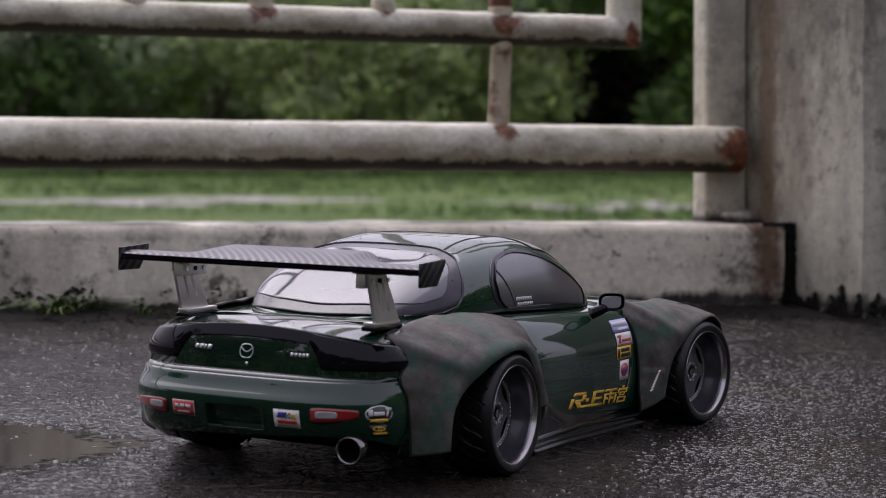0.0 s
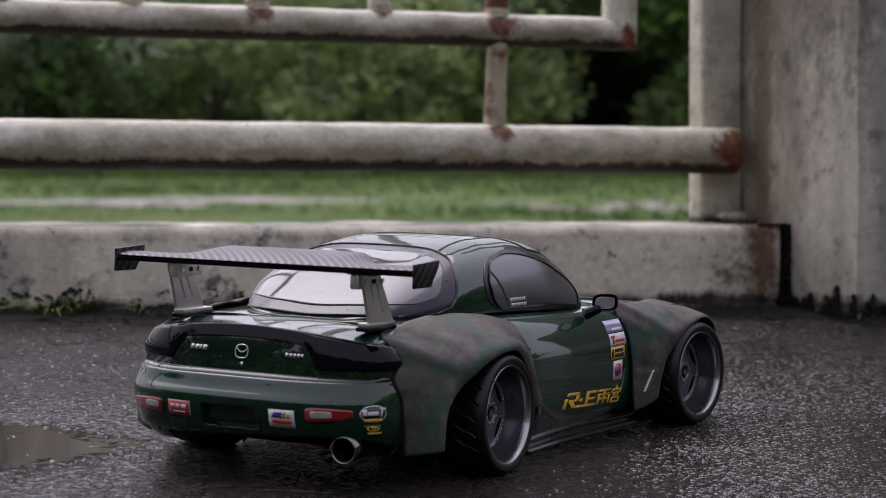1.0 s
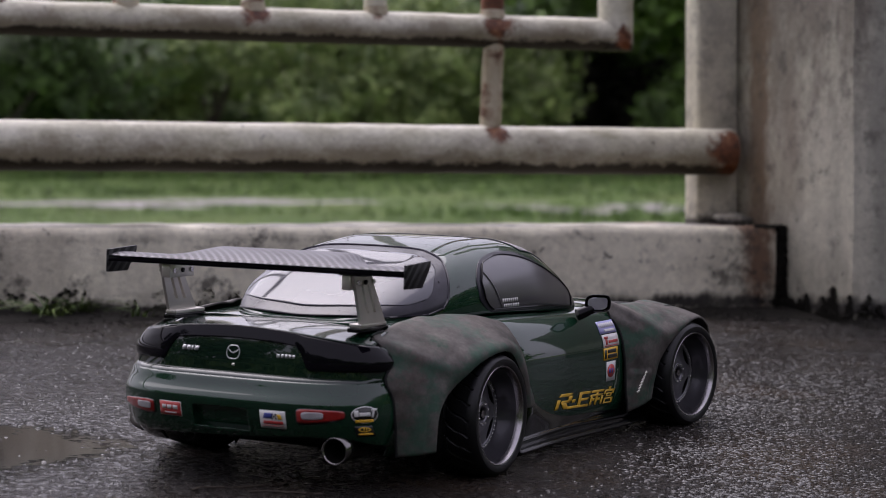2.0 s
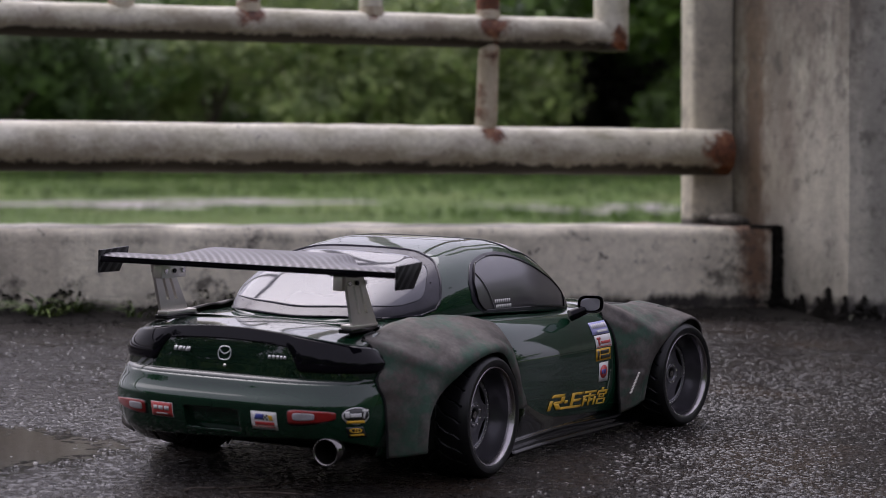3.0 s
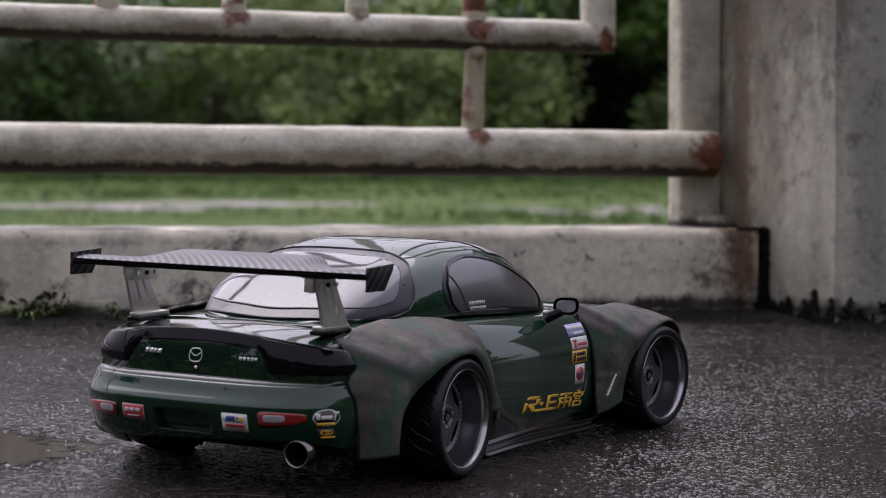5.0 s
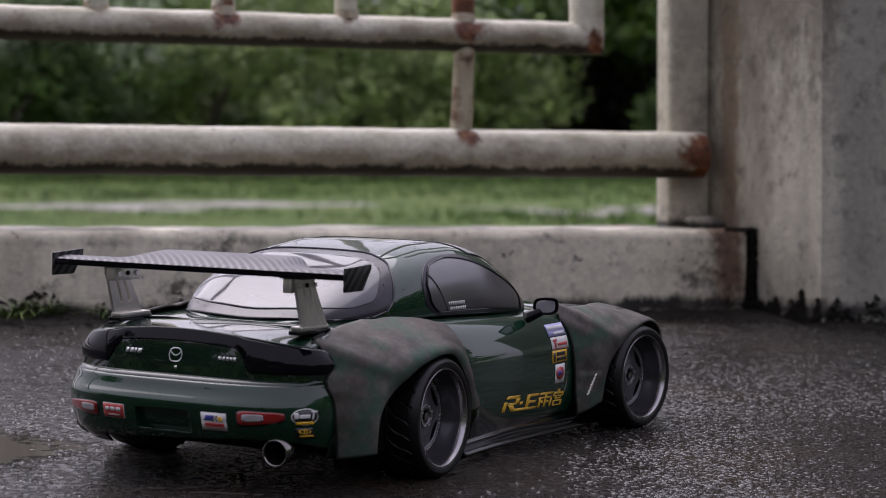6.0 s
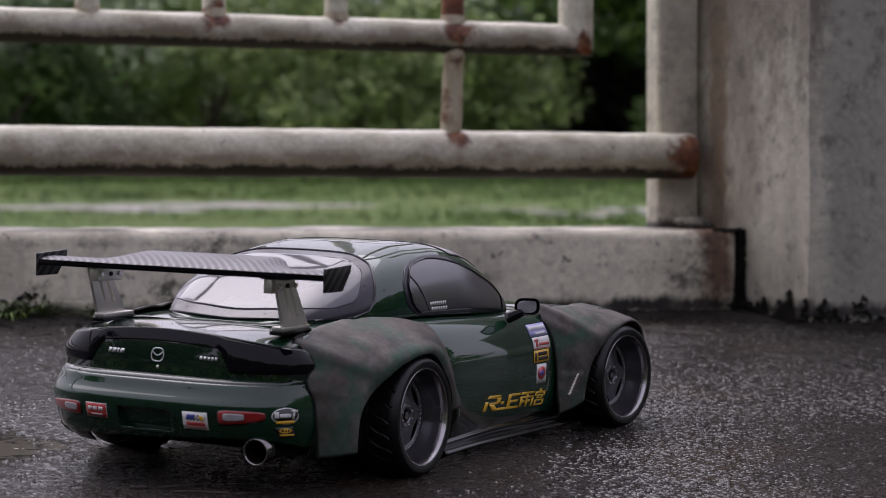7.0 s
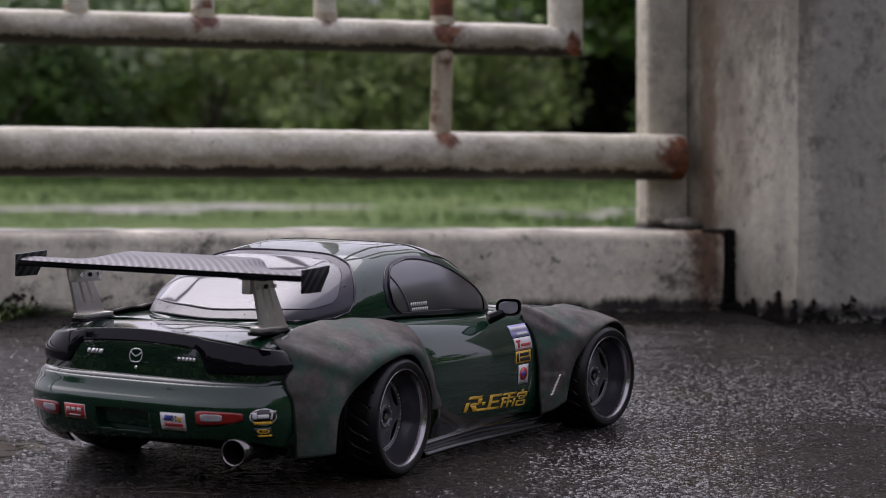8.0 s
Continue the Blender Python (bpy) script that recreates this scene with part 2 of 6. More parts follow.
def field_grass():
    """Mown grass, worn through to pale gravel along a straight track."""
    m, n, l, p = nodes_of("field_grass")
    co = n.new("ShaderNodeTexCoord").outputs["Object"]
    c = ramp(n, l, noise_node(n, l, 1.7, 9, 0.7, co, (0.6, 1.4, 1)), [(0.3, (0.045, 0.085, 0.018)), (0.5, (0.1, 0.165, 0.035)), (0.72, (0.2, 0.215, 0.075))])
    d = n.new("ShaderNodeVectorMath")
    d.operation = "DOT_PRODUCT"
    d.inputs[1].default_value = (0.3496, 0.9369, 0)
    l.new(co, d.inputs[0])
    off = math_node(n, l, "ABSOLUTE", math_node(n, l, "SUBTRACT", d.outputs["Value"], 18.4))
    band = math_node(n, l, "SUBTRACT", 1.0, math_node(n, l, "DIVIDE", off, 2.6))
    band = math_node(n, l, "ADD", math_node(n, l, "MULTIPLY", math_node(n, l, "MAXIMUM", band, 0.0), 0.36), math_node(n, l, "MULTIPLY", noise_node(n, l, 0.6, 7, 0.65, co), 1.1))
    worn = ramp(n, l, band, [(0.8, (0, 0, 0)), (0.88, (1, 1, 1))])
    gravel = ramp(n, l, noise_node(n, l, 9, 6, 0.7, co), [(0.3, (0.26, 0.24, 0.22)), (0.7, (0.5, 0.47, 0.45))])
    l.new(mixed(n, l, worn, c, gravel), p.inputs["Base Color"])
    p.inputs["Roughness"].default_value = 0.8
    p.inputs["Specular IOR Level"].default_value = 0.15
    bump(n, l, p, noise_node(n, l, 25, 5, 0.7, co), 1.0, 0.05)
    return m


# washes tint ragged bands at the kerb's top, foot and right end
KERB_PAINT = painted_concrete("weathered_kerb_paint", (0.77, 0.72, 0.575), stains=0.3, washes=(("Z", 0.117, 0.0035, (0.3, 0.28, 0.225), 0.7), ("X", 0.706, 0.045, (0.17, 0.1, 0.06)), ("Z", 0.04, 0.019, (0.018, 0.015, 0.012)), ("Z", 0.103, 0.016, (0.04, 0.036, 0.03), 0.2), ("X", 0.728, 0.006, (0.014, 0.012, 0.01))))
POST_PAINT = painted_concrete("weathered_post_paint", (0.74, 0.7, 0.57), stains=0.35, washes=(("Z", 0.118, 0.014, (0.05, 0.045, 0.035)),), spots=0.4)
# washes darken the wall's top, front face, post side and foot
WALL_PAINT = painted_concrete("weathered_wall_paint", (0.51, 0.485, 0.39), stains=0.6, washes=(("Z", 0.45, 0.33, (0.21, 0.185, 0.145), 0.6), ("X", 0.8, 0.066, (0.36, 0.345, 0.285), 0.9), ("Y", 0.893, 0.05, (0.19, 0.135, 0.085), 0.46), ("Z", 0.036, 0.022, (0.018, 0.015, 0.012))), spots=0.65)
PIPE_PAINT = painted_pipe()
RUST_HEAVY = rusty("heavy_rust", 0.75)
RUST_LIGHT = rusty("rust_through_paint", 0.3)
ASPHALT = wet_asphalt()
GRASS = field_grass()
# wet dirt at the kerb; also the painted shade in the hedge's hollow
DIRT_AND_SHADE = plain("black_dirt_and_shade", (0.011, 0.01, 0.008), 0.95, 0, 0, 0.8, 120, 0.5)
DIRT_AND_SHADE.node_tree.nodes["Principled BSDF"].inputs["Specular IOR Level"].default_value = 0.15
WEED = foliage("weed_leaf", (0.04, 0.08, 0.018), (0.15, 0.22, 0.055))
LEAF = foliage("hedge_leaf", (0.045, 0.09, 0.02), (0.15, 0.25, 0.06))
LEAF_DARK = foliage("dark_hedge_leaf", (0.03, 0.065, 0.014), (0.1, 0.18, 0.04))
LEAF_LIGHT = foliage("pale_hedge_leaf", (0.11, 0.18, 0.045), (0.32, 0.4, 0.15))
BARK = plain("dark_bark", (0.06, 0.045, 0.035), 0.85, 0, 0, 0.8, 60, 0.4)


# ---- mesh helpers ----
def mesh_of(name, bm, material, smooth=True, angle=35):
    me = bpy.data.meshes.new(name)
    bm.normal_update()
    for f in bm.faces:
        f.smooth = smooth
    if smooth:
        lim = radians(angle)
        for e in bm.edges:
            if len(e.link_faces) == 2 and e.calc_face_angle(0) > lim:
                e.smooth = False
    bm.to_mesh(me)
    bm.free()
    for mm in (material if isinstance(material, (list, tuple)) else [material]):
        me.materials.append(mm)
    return me


def part(name, bm, material, parent=None, label="", smooth=True, angle=35):
    ob = new(name, mesh_of(name, bm, material, smooth, angle))
    if parent:
        ob.parent = parent
    if label:
        tagged(ob, label)
    return ob


def box(bm, x0, y0, z0, x1, y1, z1, bev=0.0, seg=2):
    vs = [bm.verts.new((x, y, z)) for x in (x0, x1) for y in (y0, y1) for z in (z0, z1)]
    idx = ((0, 1, 3, 2), (4, 6, 7, 5), (0, 4, 5, 1), (2, 3, 7, 6), (0, 2, 6, 4), (1, 5, 7, 3))
    fs = [bm.faces.new([vs[i] for i in f]) for f in idx]
    if bev:
        es = list({e for f in fs for e in f.edges})
        bmesh.ops.bevel(bm, geom=es, offset=bev, segments=seg, profile=0.5, affect="EDGES")
    return bm


def tube(bm, p0, p1, r0, r1=None, seg=24, rings=1, wob=0.0, caps=True, seed=0):
    """A round bar from p0 to p1, optionally uneven."""
    r1 = r0 if r1 is None else r1
    p0, p1 = Vector(p0), Vector(p1)
    d = (p1 - p0).normalized()
    u = d.orthogonal().normalized()
    w = d.cross(u)
    loops = []
    for i in range(rings + 1):
        t = i / rings
        c, r = p0.lerp(p1, t), r0 + (r1 - r0) * t
        loop = []
        for k in range(seg):
            a = 2 * math.pi * k / seg
            q = u * math.cos(a) + w * math.sin(a)
            rr = r * (1 + wob * noise.noise((c + q * r) * 30 + Vector((seed, 0, 0)))) if wob else r
            loop.append(bm.verts.new(c + q * rr))
        loops.append(loop)
    for a, b in zip(loops, loops[1:]):
        for k in range(seg):
            bm.faces.new((a[k], a[(k + 1) % seg], b[(k + 1) % seg], b[k]))
    if caps:
        bm.faces.new(loops[0][::-1])
        bm.faces.new(loops[-1])
    return bm


def step(x, a, b):
    """0 at a, 1 at b, smooth between."""
    k = min(1.0, max(0.0, (x - a) / (b - a)))
    return k * k * (3 - 2 * k)


def strand(bm, pts, r, seg=6, closed=False):
    """One continuous thin round bead through points in millimetres."""
    pts = [Vector(p) * 0.001 for p in pts]
    pts = [p for i, p in enumerate(pts) if i == 0 or (p - pts[i - 1]).length > 1e-5]
    n, loops = len(pts), []
    for i, p in enumerate(pts):
        a, b = (pts[i - 1], pts[(i + 1) % n]) if closed else (pts[max(0, i - 1)], pts[min(n - 1, i + 1)])
        d = (b - a).normalized()
        u = d.cross(Vector((0, 0, 1)) if abs(d.z) < 0.9 else Vector((1, 0, 0))).normalized()
        w = d.cross(u)
        loops.append([bm.verts.new(p + (u * math.cos(2 * math.pi * k / seg) + w * math.sin(2 * math.pi * k / seg)) * r) for k in range(seg)])
    for a, b in list(zip(loops, loops[1:])) + ([(loops[-1], loops[0])] if closed else []):
        turn = min(range(seg), key=lambda t: (a[0].co - b[t].co).length)
        for k in range(seg):
            bm.faces.new((a[k], a[(k + 1) % seg], b[(k + 1 + turn) % seg], b[(k + turn) % seg]))
    if not closed:
        bm.faces.new(loops[0][::-1])
        bm.faces.new(loops[-1])
    return bm


def rough_grid(bm, corner, eu, ev, nu, nv, amp, freq, seed=0):
    """A sheet with uneven surface, from corner along eu and ev."""
    corner, eu, ev = Vector(corner), Vector(eu), Vector(ev)
    nrm = eu.cross(ev).normalized()
    vs = []
    for i in range(nu + 1):
        for j in range(nv + 1):
            q = corner + eu * (i / nu) + ev * (j / nv)
            vs.append(bm.verts.new(q + nrm * amp * noise.fractal(q * freq + Vector((seed, 0, 0)), 1, 2, 4)))
    for i in range(nu):
        for j in range(nv):
            a = i * (nv + 1) + j
            bm.faces.new((vs[a], vs[a + nv + 1], vs[a + nv + 2], vs[a + 1]))
    return vs


# the parapet leans a little against the road's plane
LEANING = Matrix(((0.9999, 0.0007, -0.0141), (0.0, 0.9989, 0.0472), (0.0141, -0.0472, 0.9988))).to_4x4()


def leaned(ob):
    ob.matrix_world = LEANING
    return ob


def extruded(bm, profile, x0, x1, n, amp, freq, seed=0, ends=True):
    """A long bar of cast concrete along x: a closed (y, z) profile with an uneven, worn skin."""
    loops = []
    for i in range(n + 1):
        x = x0 + (x1 - x0) * i / n
        loop = []
        for y, z in profile:
            q = Vector((x, y, z))
            dv = noise.fractal(q * freq + Vector((seed, 3, 7)), 1, 2, 4)
            dw = noise.fractal(q * freq + Vector((9, seed, 1)), 1, 2, 4)
            loop.append(bm.verts.new(q + Vector((0, dv * amp, dw * amp))))
        loops.append(loop)
    k = len(profile)
    for a, b in zip(loops, loops[1:]):
        for j in range(k):
            bm.faces.new((a[j], b[j], b[(j + 1) % k], a[(j + 1) % k]))
    if ends:
        bm.faces.new(loops[0])
        bm.faces.new(loops[-1][::-1])


def rounded_rect(y0, z0, y1, z1, r, seg=5, steps=10):
    """A (y, z) outline with rounded corners and points along its sides."""
    pts = []
    for cy, cz, a0 in ((y0 + r, z0 + r, 180), (y1 - r, z0 + r, 270), (y1 - r, z1 - r, 0), (y0 + r, z1 - r, 90)):
        for k in range(seg + 1):
            a = radians(a0 + 90 * k / seg)
            pts.append((cy + r * math.cos(a), cz + r * math.sin(a)))
    out = []
    for a, b in zip(pts, pts[1:] + pts[:1]):
        m = max(1, int(math.dist(a, b) / (max(y1 - y0, z1 - z0) / steps)))
        out += [(a[0] + (b[0] - a[0]) * i / m, a[1] + (b[1] - a[1]) * i / m) for i in range(m)]
    return out


# ---- ground, road ----
VIEW, SIDE = Vector((0.3496, 0.9369, 0)), Vector((0.9369, -0.3496, 0))


def field_rise(q):
    """The field climbs a little to the east."""
    return 0.0295 * max(-14, min(14, q.dot(SIDE))) if q.dot(VIEW) > 4 else -0.3


def build_road():
    bm = bmesh.new()
    box(bm, -9, -9, -0.6, 9, 1.12, 0.0)
    ob = part("road", bm, ASPHALT, smooth=False)
    tagged(ob, "dark wet asphalt road with a shallow puddle", "road", kind="structure")
    bm = bmesh.new()
    rough_grid(bm, (-400, -400, -0.56), (800, 0, 0), (0, 800, 0), 200, 200, 0.1, 0.11)
    for v in bm.verts:
        v.co.z += field_rise(v.co)
    ob = part("ground", bm, GRASS)
    tagged(ob, "mown green grass field below the road", "grass field", kind="structure")


# ---- parapet: kerb, wall, rails ----
def build_parapet():
    bm = bmesh.new()
    extruded(bm, rounded_rect(0.836, -0.06, 1.13, 0.1152, 0.009), -3.0, 0.7235, 420, 0.0035, 9, 2)
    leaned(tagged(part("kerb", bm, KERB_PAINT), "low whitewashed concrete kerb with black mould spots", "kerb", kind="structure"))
    bm = bmesh.new()
    prof = rounded_rect(0.708, -0.06, 1.0, 0.7, 0.012, 5, 40)
    extruded(bm, prof, 0.735, 2.6, 120, 0.003, 8, 5)
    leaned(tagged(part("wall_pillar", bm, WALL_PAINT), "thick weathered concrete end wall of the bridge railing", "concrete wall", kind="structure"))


def build_railing():
    rail = leaned(new("pipe_railing"))
    tagged(rail, "rust-stained white pipe railing on a concrete kerb", "railing")
    bm = bmesh.new()
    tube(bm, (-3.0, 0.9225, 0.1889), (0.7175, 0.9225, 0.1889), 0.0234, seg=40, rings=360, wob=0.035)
    part("lower_rail", bm, PIPE_PAINT, rail, "thick white pipe, underside darkened by mould and painted shade")
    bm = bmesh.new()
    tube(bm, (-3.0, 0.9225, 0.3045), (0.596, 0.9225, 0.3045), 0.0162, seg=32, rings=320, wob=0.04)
    part("upper_rail", bm, PIPE_PAINT, rail, "white pipe streaked with black mould and painted underside shade")
    bm = bmesh.new()
    tube(bm, (0.5895, 0.9225, 0.289), (0.5895, 0.9225, 0.95), 0.0175, seg=28, rings=40, wob=0.04)
    part("end_upright", bm, PIPE_PAINT, rail)
    bm = bmesh.new()
    box(bm, 0.687, 0.934, 0.1, 0.7345, 0.965, 1.0, 0.005, 3)
    part("post", bm, POST_PAINT, rail, "square white post at the end of the rails")
    bm = bmesh.new()
    rnd = random.Random(8)
    for k in range(26):
        # chipped lumps of old mortar heaped against the post and the wall
        x, y = rnd.uniform(0.706, 0.733), rnd.uniform(0.905, 0.935)
        r = rnd.uniform(0.004, 0.008)
        bmesh.ops.create_icosphere(bm, subdivisions=2, radius=r, matrix=Matrix.Translation((x, y, 0.1152 + 0.35 * r + 0.25 * max(0.0, y - 0.91))) @ Matrix.Diagonal((1.3, 1.0, 0.75, 1)))
    for v in bm.verts:
        v.co += v.normal * 0.0012 * noise.fractal(v.co * 160, 1, 2, 3)
    part("mortar_foot", bm, POST_PAINT, rail, "chipped pale mortar round the post's foot")
    bm = bmesh.new()
    tube(bm, (-3.0, 0.9225, 0.94), (0.596, 0.9225, 0.94), 0.0234, seg=24, rings=60, wob=0.03)
    part("top_rail", bm, PIPE_PAINT, rail)
    for i in range(29):
        x = 0.4575 - 0.1212 * i
        bm = bmesh.new()
        tube(bm, (x, 0.9225, 0.3175), (x, 0.9225, 0.94), 0.0112, seg=20, rings=30, wob=0.06, seed=i)
        part("picket", bm, RUST_HEAVY if i == 0 else PIPE_PAINT, rail)
        # weld collar, rusted where the picket meets the rail
        bm = bmesh.new()
        tube(bm, (x, 0.9225, 0.3165), (x, 0.9225, 0.3255), 0.0126, 0.0114, seg=20, rings=4, wob=0.12, seed=i * 3)
        part("weld", bm, RUST_LIGHT, rail)
    bm = bmesh.new()
    tube(bm, (0.4545, 0.9225, 0.2), (0.459, 0.9225, 0.296), 0.0105, seg=20, rings=20, wob=0.07, seed=50)
    part("short_picket", bm, RUST_LIGHT, rail, "leaning rusty stub between the two rails")


build_road()
build_parapet()
build_railing()


# ---- hedge and woods beyond the field ----
def leaf_cloud(verts, faces, rnd, centre, radii, count, size):
    """Leaves as small folded blades strewn in and on an uneven ellipsoid."""
    for _ in range(count):
        d = Vector((rnd.gauss(0, 1), rnd.gauss(0, 1), rnd.gauss(0, 1))).normalized()
        rad = 0.55 + 0.45 * rnd.random() ** 0.5
        rad *= 1 + 0.45 * noise.noise(d * 2.2 + centre)
        q = centre + Vector((d.x * radii[0], d.y * radii[1], d.z * radii[2])) * rad
        u = Vector((rnd.gauss(0, 1), rnd.gauss(0, 1), rnd.gauss(0, 0.6))).normalized()
        w = u.cross(d + Vector((0.1, 0.2, 0.3))).normalized()
        s = size * rnd.uniform(0.6, 1.4)
        k = len(verts)
        verts += [q - u * s, q + w * s * 0.45 + d * s * 0.12, q + u * s, q - w * s * 0.45 + d * s * 0.12]
        faces.append((k, k + 1, k + 2, k + 3))


def shrub(s, depth, height, width, seed, material, label, lift=0.0):
    rnd = random.Random(seed)
    base = VIEW * depth + SIDE * s + Vector((0, 0, -0.55 + 0.0295 * s))
    root = new("shrub")
    root.location = base
    tagged(root, label, "shrub", "hedge beyond the field")
    bm = bmesh.new()
    tube(bm, (0, 0, -0.1), (0.05, 0, height * 0.45), 0.07, 0.04, seg=8, rings=4, wob=0.1)
    for k in range(5):
        a = k * 1.3 + seed
        tube(bm, (0, 0, height * 0.15 + 0.05 * k), (math.cos(a) * width * 0.4, math.sin(a) * width * 0.4, height * (0.5 + 0.08 * k)), 0.035, 0.012, seg=6, rings=3)
    part("trunk", bm, BARK, root)
    verts, faces = [], []
    for k in range(11):
        c = Vector((rnd.uniform(-0.5, 0.5) * width, rnd.uniform(-0.4, 0.4) * width, height * (0.16 + 0.075 * k + rnd.uniform(-0.05, 0.05)) + lift))
        r = width * rnd.uniform(0.28, 0.46)
        leaf_cloud(verts, faces, rnd, c, (r, r, r * 0.75), 950, 0.05)
    me = bpy.data.meshes.new("crown")
    me.from_pydata(verts, [], faces)
    me.materials.append(material)
    ob = new("crown", me)
    ob.parent = root


def build_hedge():
    for i in range(13):
        s = -8.2 + 1.32 * i
        if 1.5 < s < 2.9:
            continue                     # a hollow is left open here
        s -= 0.42 if 0.9 < s < 1.5 else 0
        light = 4 <= i <= 7
        shrub(s, 27.4 + 0.6 * math.sin(i * 2.1), 2.3 + 0.3 * math.sin(i * 1.7), 1.5, 10 + i, LEAF_LIGHT if light else LEAF_DARK if i < 4 else LEAF,
              "pale green leafy shrub in the hedge" if light else "dense dark green leafy shrub in the hedge")
    rnd = random.Random(77)
    verts, faces = [], []
    for k in range(46):
        c = VIEW * rnd.uniform(31, 35) + SIDE * (-11 + 22 * k / 45) + Vector((0, 0, rnd.uniform(0.0, 1.5)))
        leaf_cloud(verts, faces, rnd, c, (1.5, 1.5, 1.3), 620, 0.13)
    for k in range(60):
        c = VIEW * rnd.uniform(36, 38) + SIDE * (-16 + 32 * k / 59) + Vector((0, 0, rnd.uniform(0.0, 1.4)))
        leaf_cloud(verts, faces, rnd, c, (1.9, 1.0, 1.7), 500, 0.2)
    # unseen trees added round behind the road, to darken reflections and block sky light
    for k in range(150):
        a = radians(62 + 203 * k / 149)
        r = rnd.uniform(19, 24)
        c = Vector((r * math.sin(a + 0.36), r * math.cos(a + 0.36), rnd.uniform(0.0, 6.5 + 3.5 * min(1, max(0, (k - 22) / 20))) * rnd.random() ** 0.4))
        leaf_cloud(verts, faces, rnd, c, (2.2, 2.2, 1.5), 480, 0.34)
    # a low canopy roofs a dark hollow in the hedge
    for k in range(26):
        c = VIEW * rnd.uniform(26, 36) + SIDE * rnd.uniform(1.1, 3.5) + Vector((0, 0, rnd.uniform(1.35, 2.4)))
        leaf_cloud(verts, faces, rnd, c, (0.9, 0.9, 0.4), 420, 0.13)
    me = bpy.data.meshes.new("far_woods")
    me.from_pydata(verts, [], faces)
    me.materials.append(LEAF)
    tagged(new("far_woods", me), "dark mass of trees behind the hedge, with unseen ones added behind the road", "woods", kind="stuff")


def build_hollow_shade():
    """Near-black leaf clumps that paint the shade at the back of the hollow."""
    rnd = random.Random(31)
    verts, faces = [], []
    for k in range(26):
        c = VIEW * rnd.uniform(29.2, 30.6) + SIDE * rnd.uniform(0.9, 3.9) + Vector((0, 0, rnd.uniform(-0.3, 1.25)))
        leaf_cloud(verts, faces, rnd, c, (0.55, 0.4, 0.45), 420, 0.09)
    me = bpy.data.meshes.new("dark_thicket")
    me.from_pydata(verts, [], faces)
    me.materials.append(DIRT_AND_SHADE)
    tagged(new("dark_thicket", me), "near-black leaves painting the shade in a hollow of the hedge", "undergrowth", kind="stuff")


def build_field_grass():
    """Loose tufts over the part of the field that lies open to view."""
    rnd = random.Random(5)
    verts, faces = [], []
    for i in range(5200):
        dpt, s = rnd.uniform(13.5, 27.5), rnd.uniform(-6.5, 6.5)
        if abs(dpt - 18.6) < 1.7 and rnd.random() < 0.93:
            continue
        c = VIEW * dpt + SIDE * s
        z = -0.58 + field_rise(c)
        tall = rnd.uniform(0.0, 0.04) + (0.1 if dpt > 25.5 else 0)
        for k in range(4):
            a = rnd.uniform(0, math.pi)
            b = c + Vector((rnd.gauss(0, 0.05), rnd.gauss(0, 0.05), z))
            u = Vector((math.cos(a), math.sin(a), 0)) * 0.012
            q = len(verts)
            verts += [b - u, b + u, b + Vector((rnd.gauss(0, 0.03), rnd.gauss(0, 0.03), 0.075 + tall))]
            faces.append((q, q + 1, q + 2))
    me = bpy.data.meshes.new("field_tufts")
    me.from_pydata(verts, [], faces)
    me.materials.append(LEAF)
    tagged(new("field_tufts", me), "loose green grass tufts in the field", "grass", kind="stuff")


build_hedge()
build_hollow_shade()
build_field_grass()


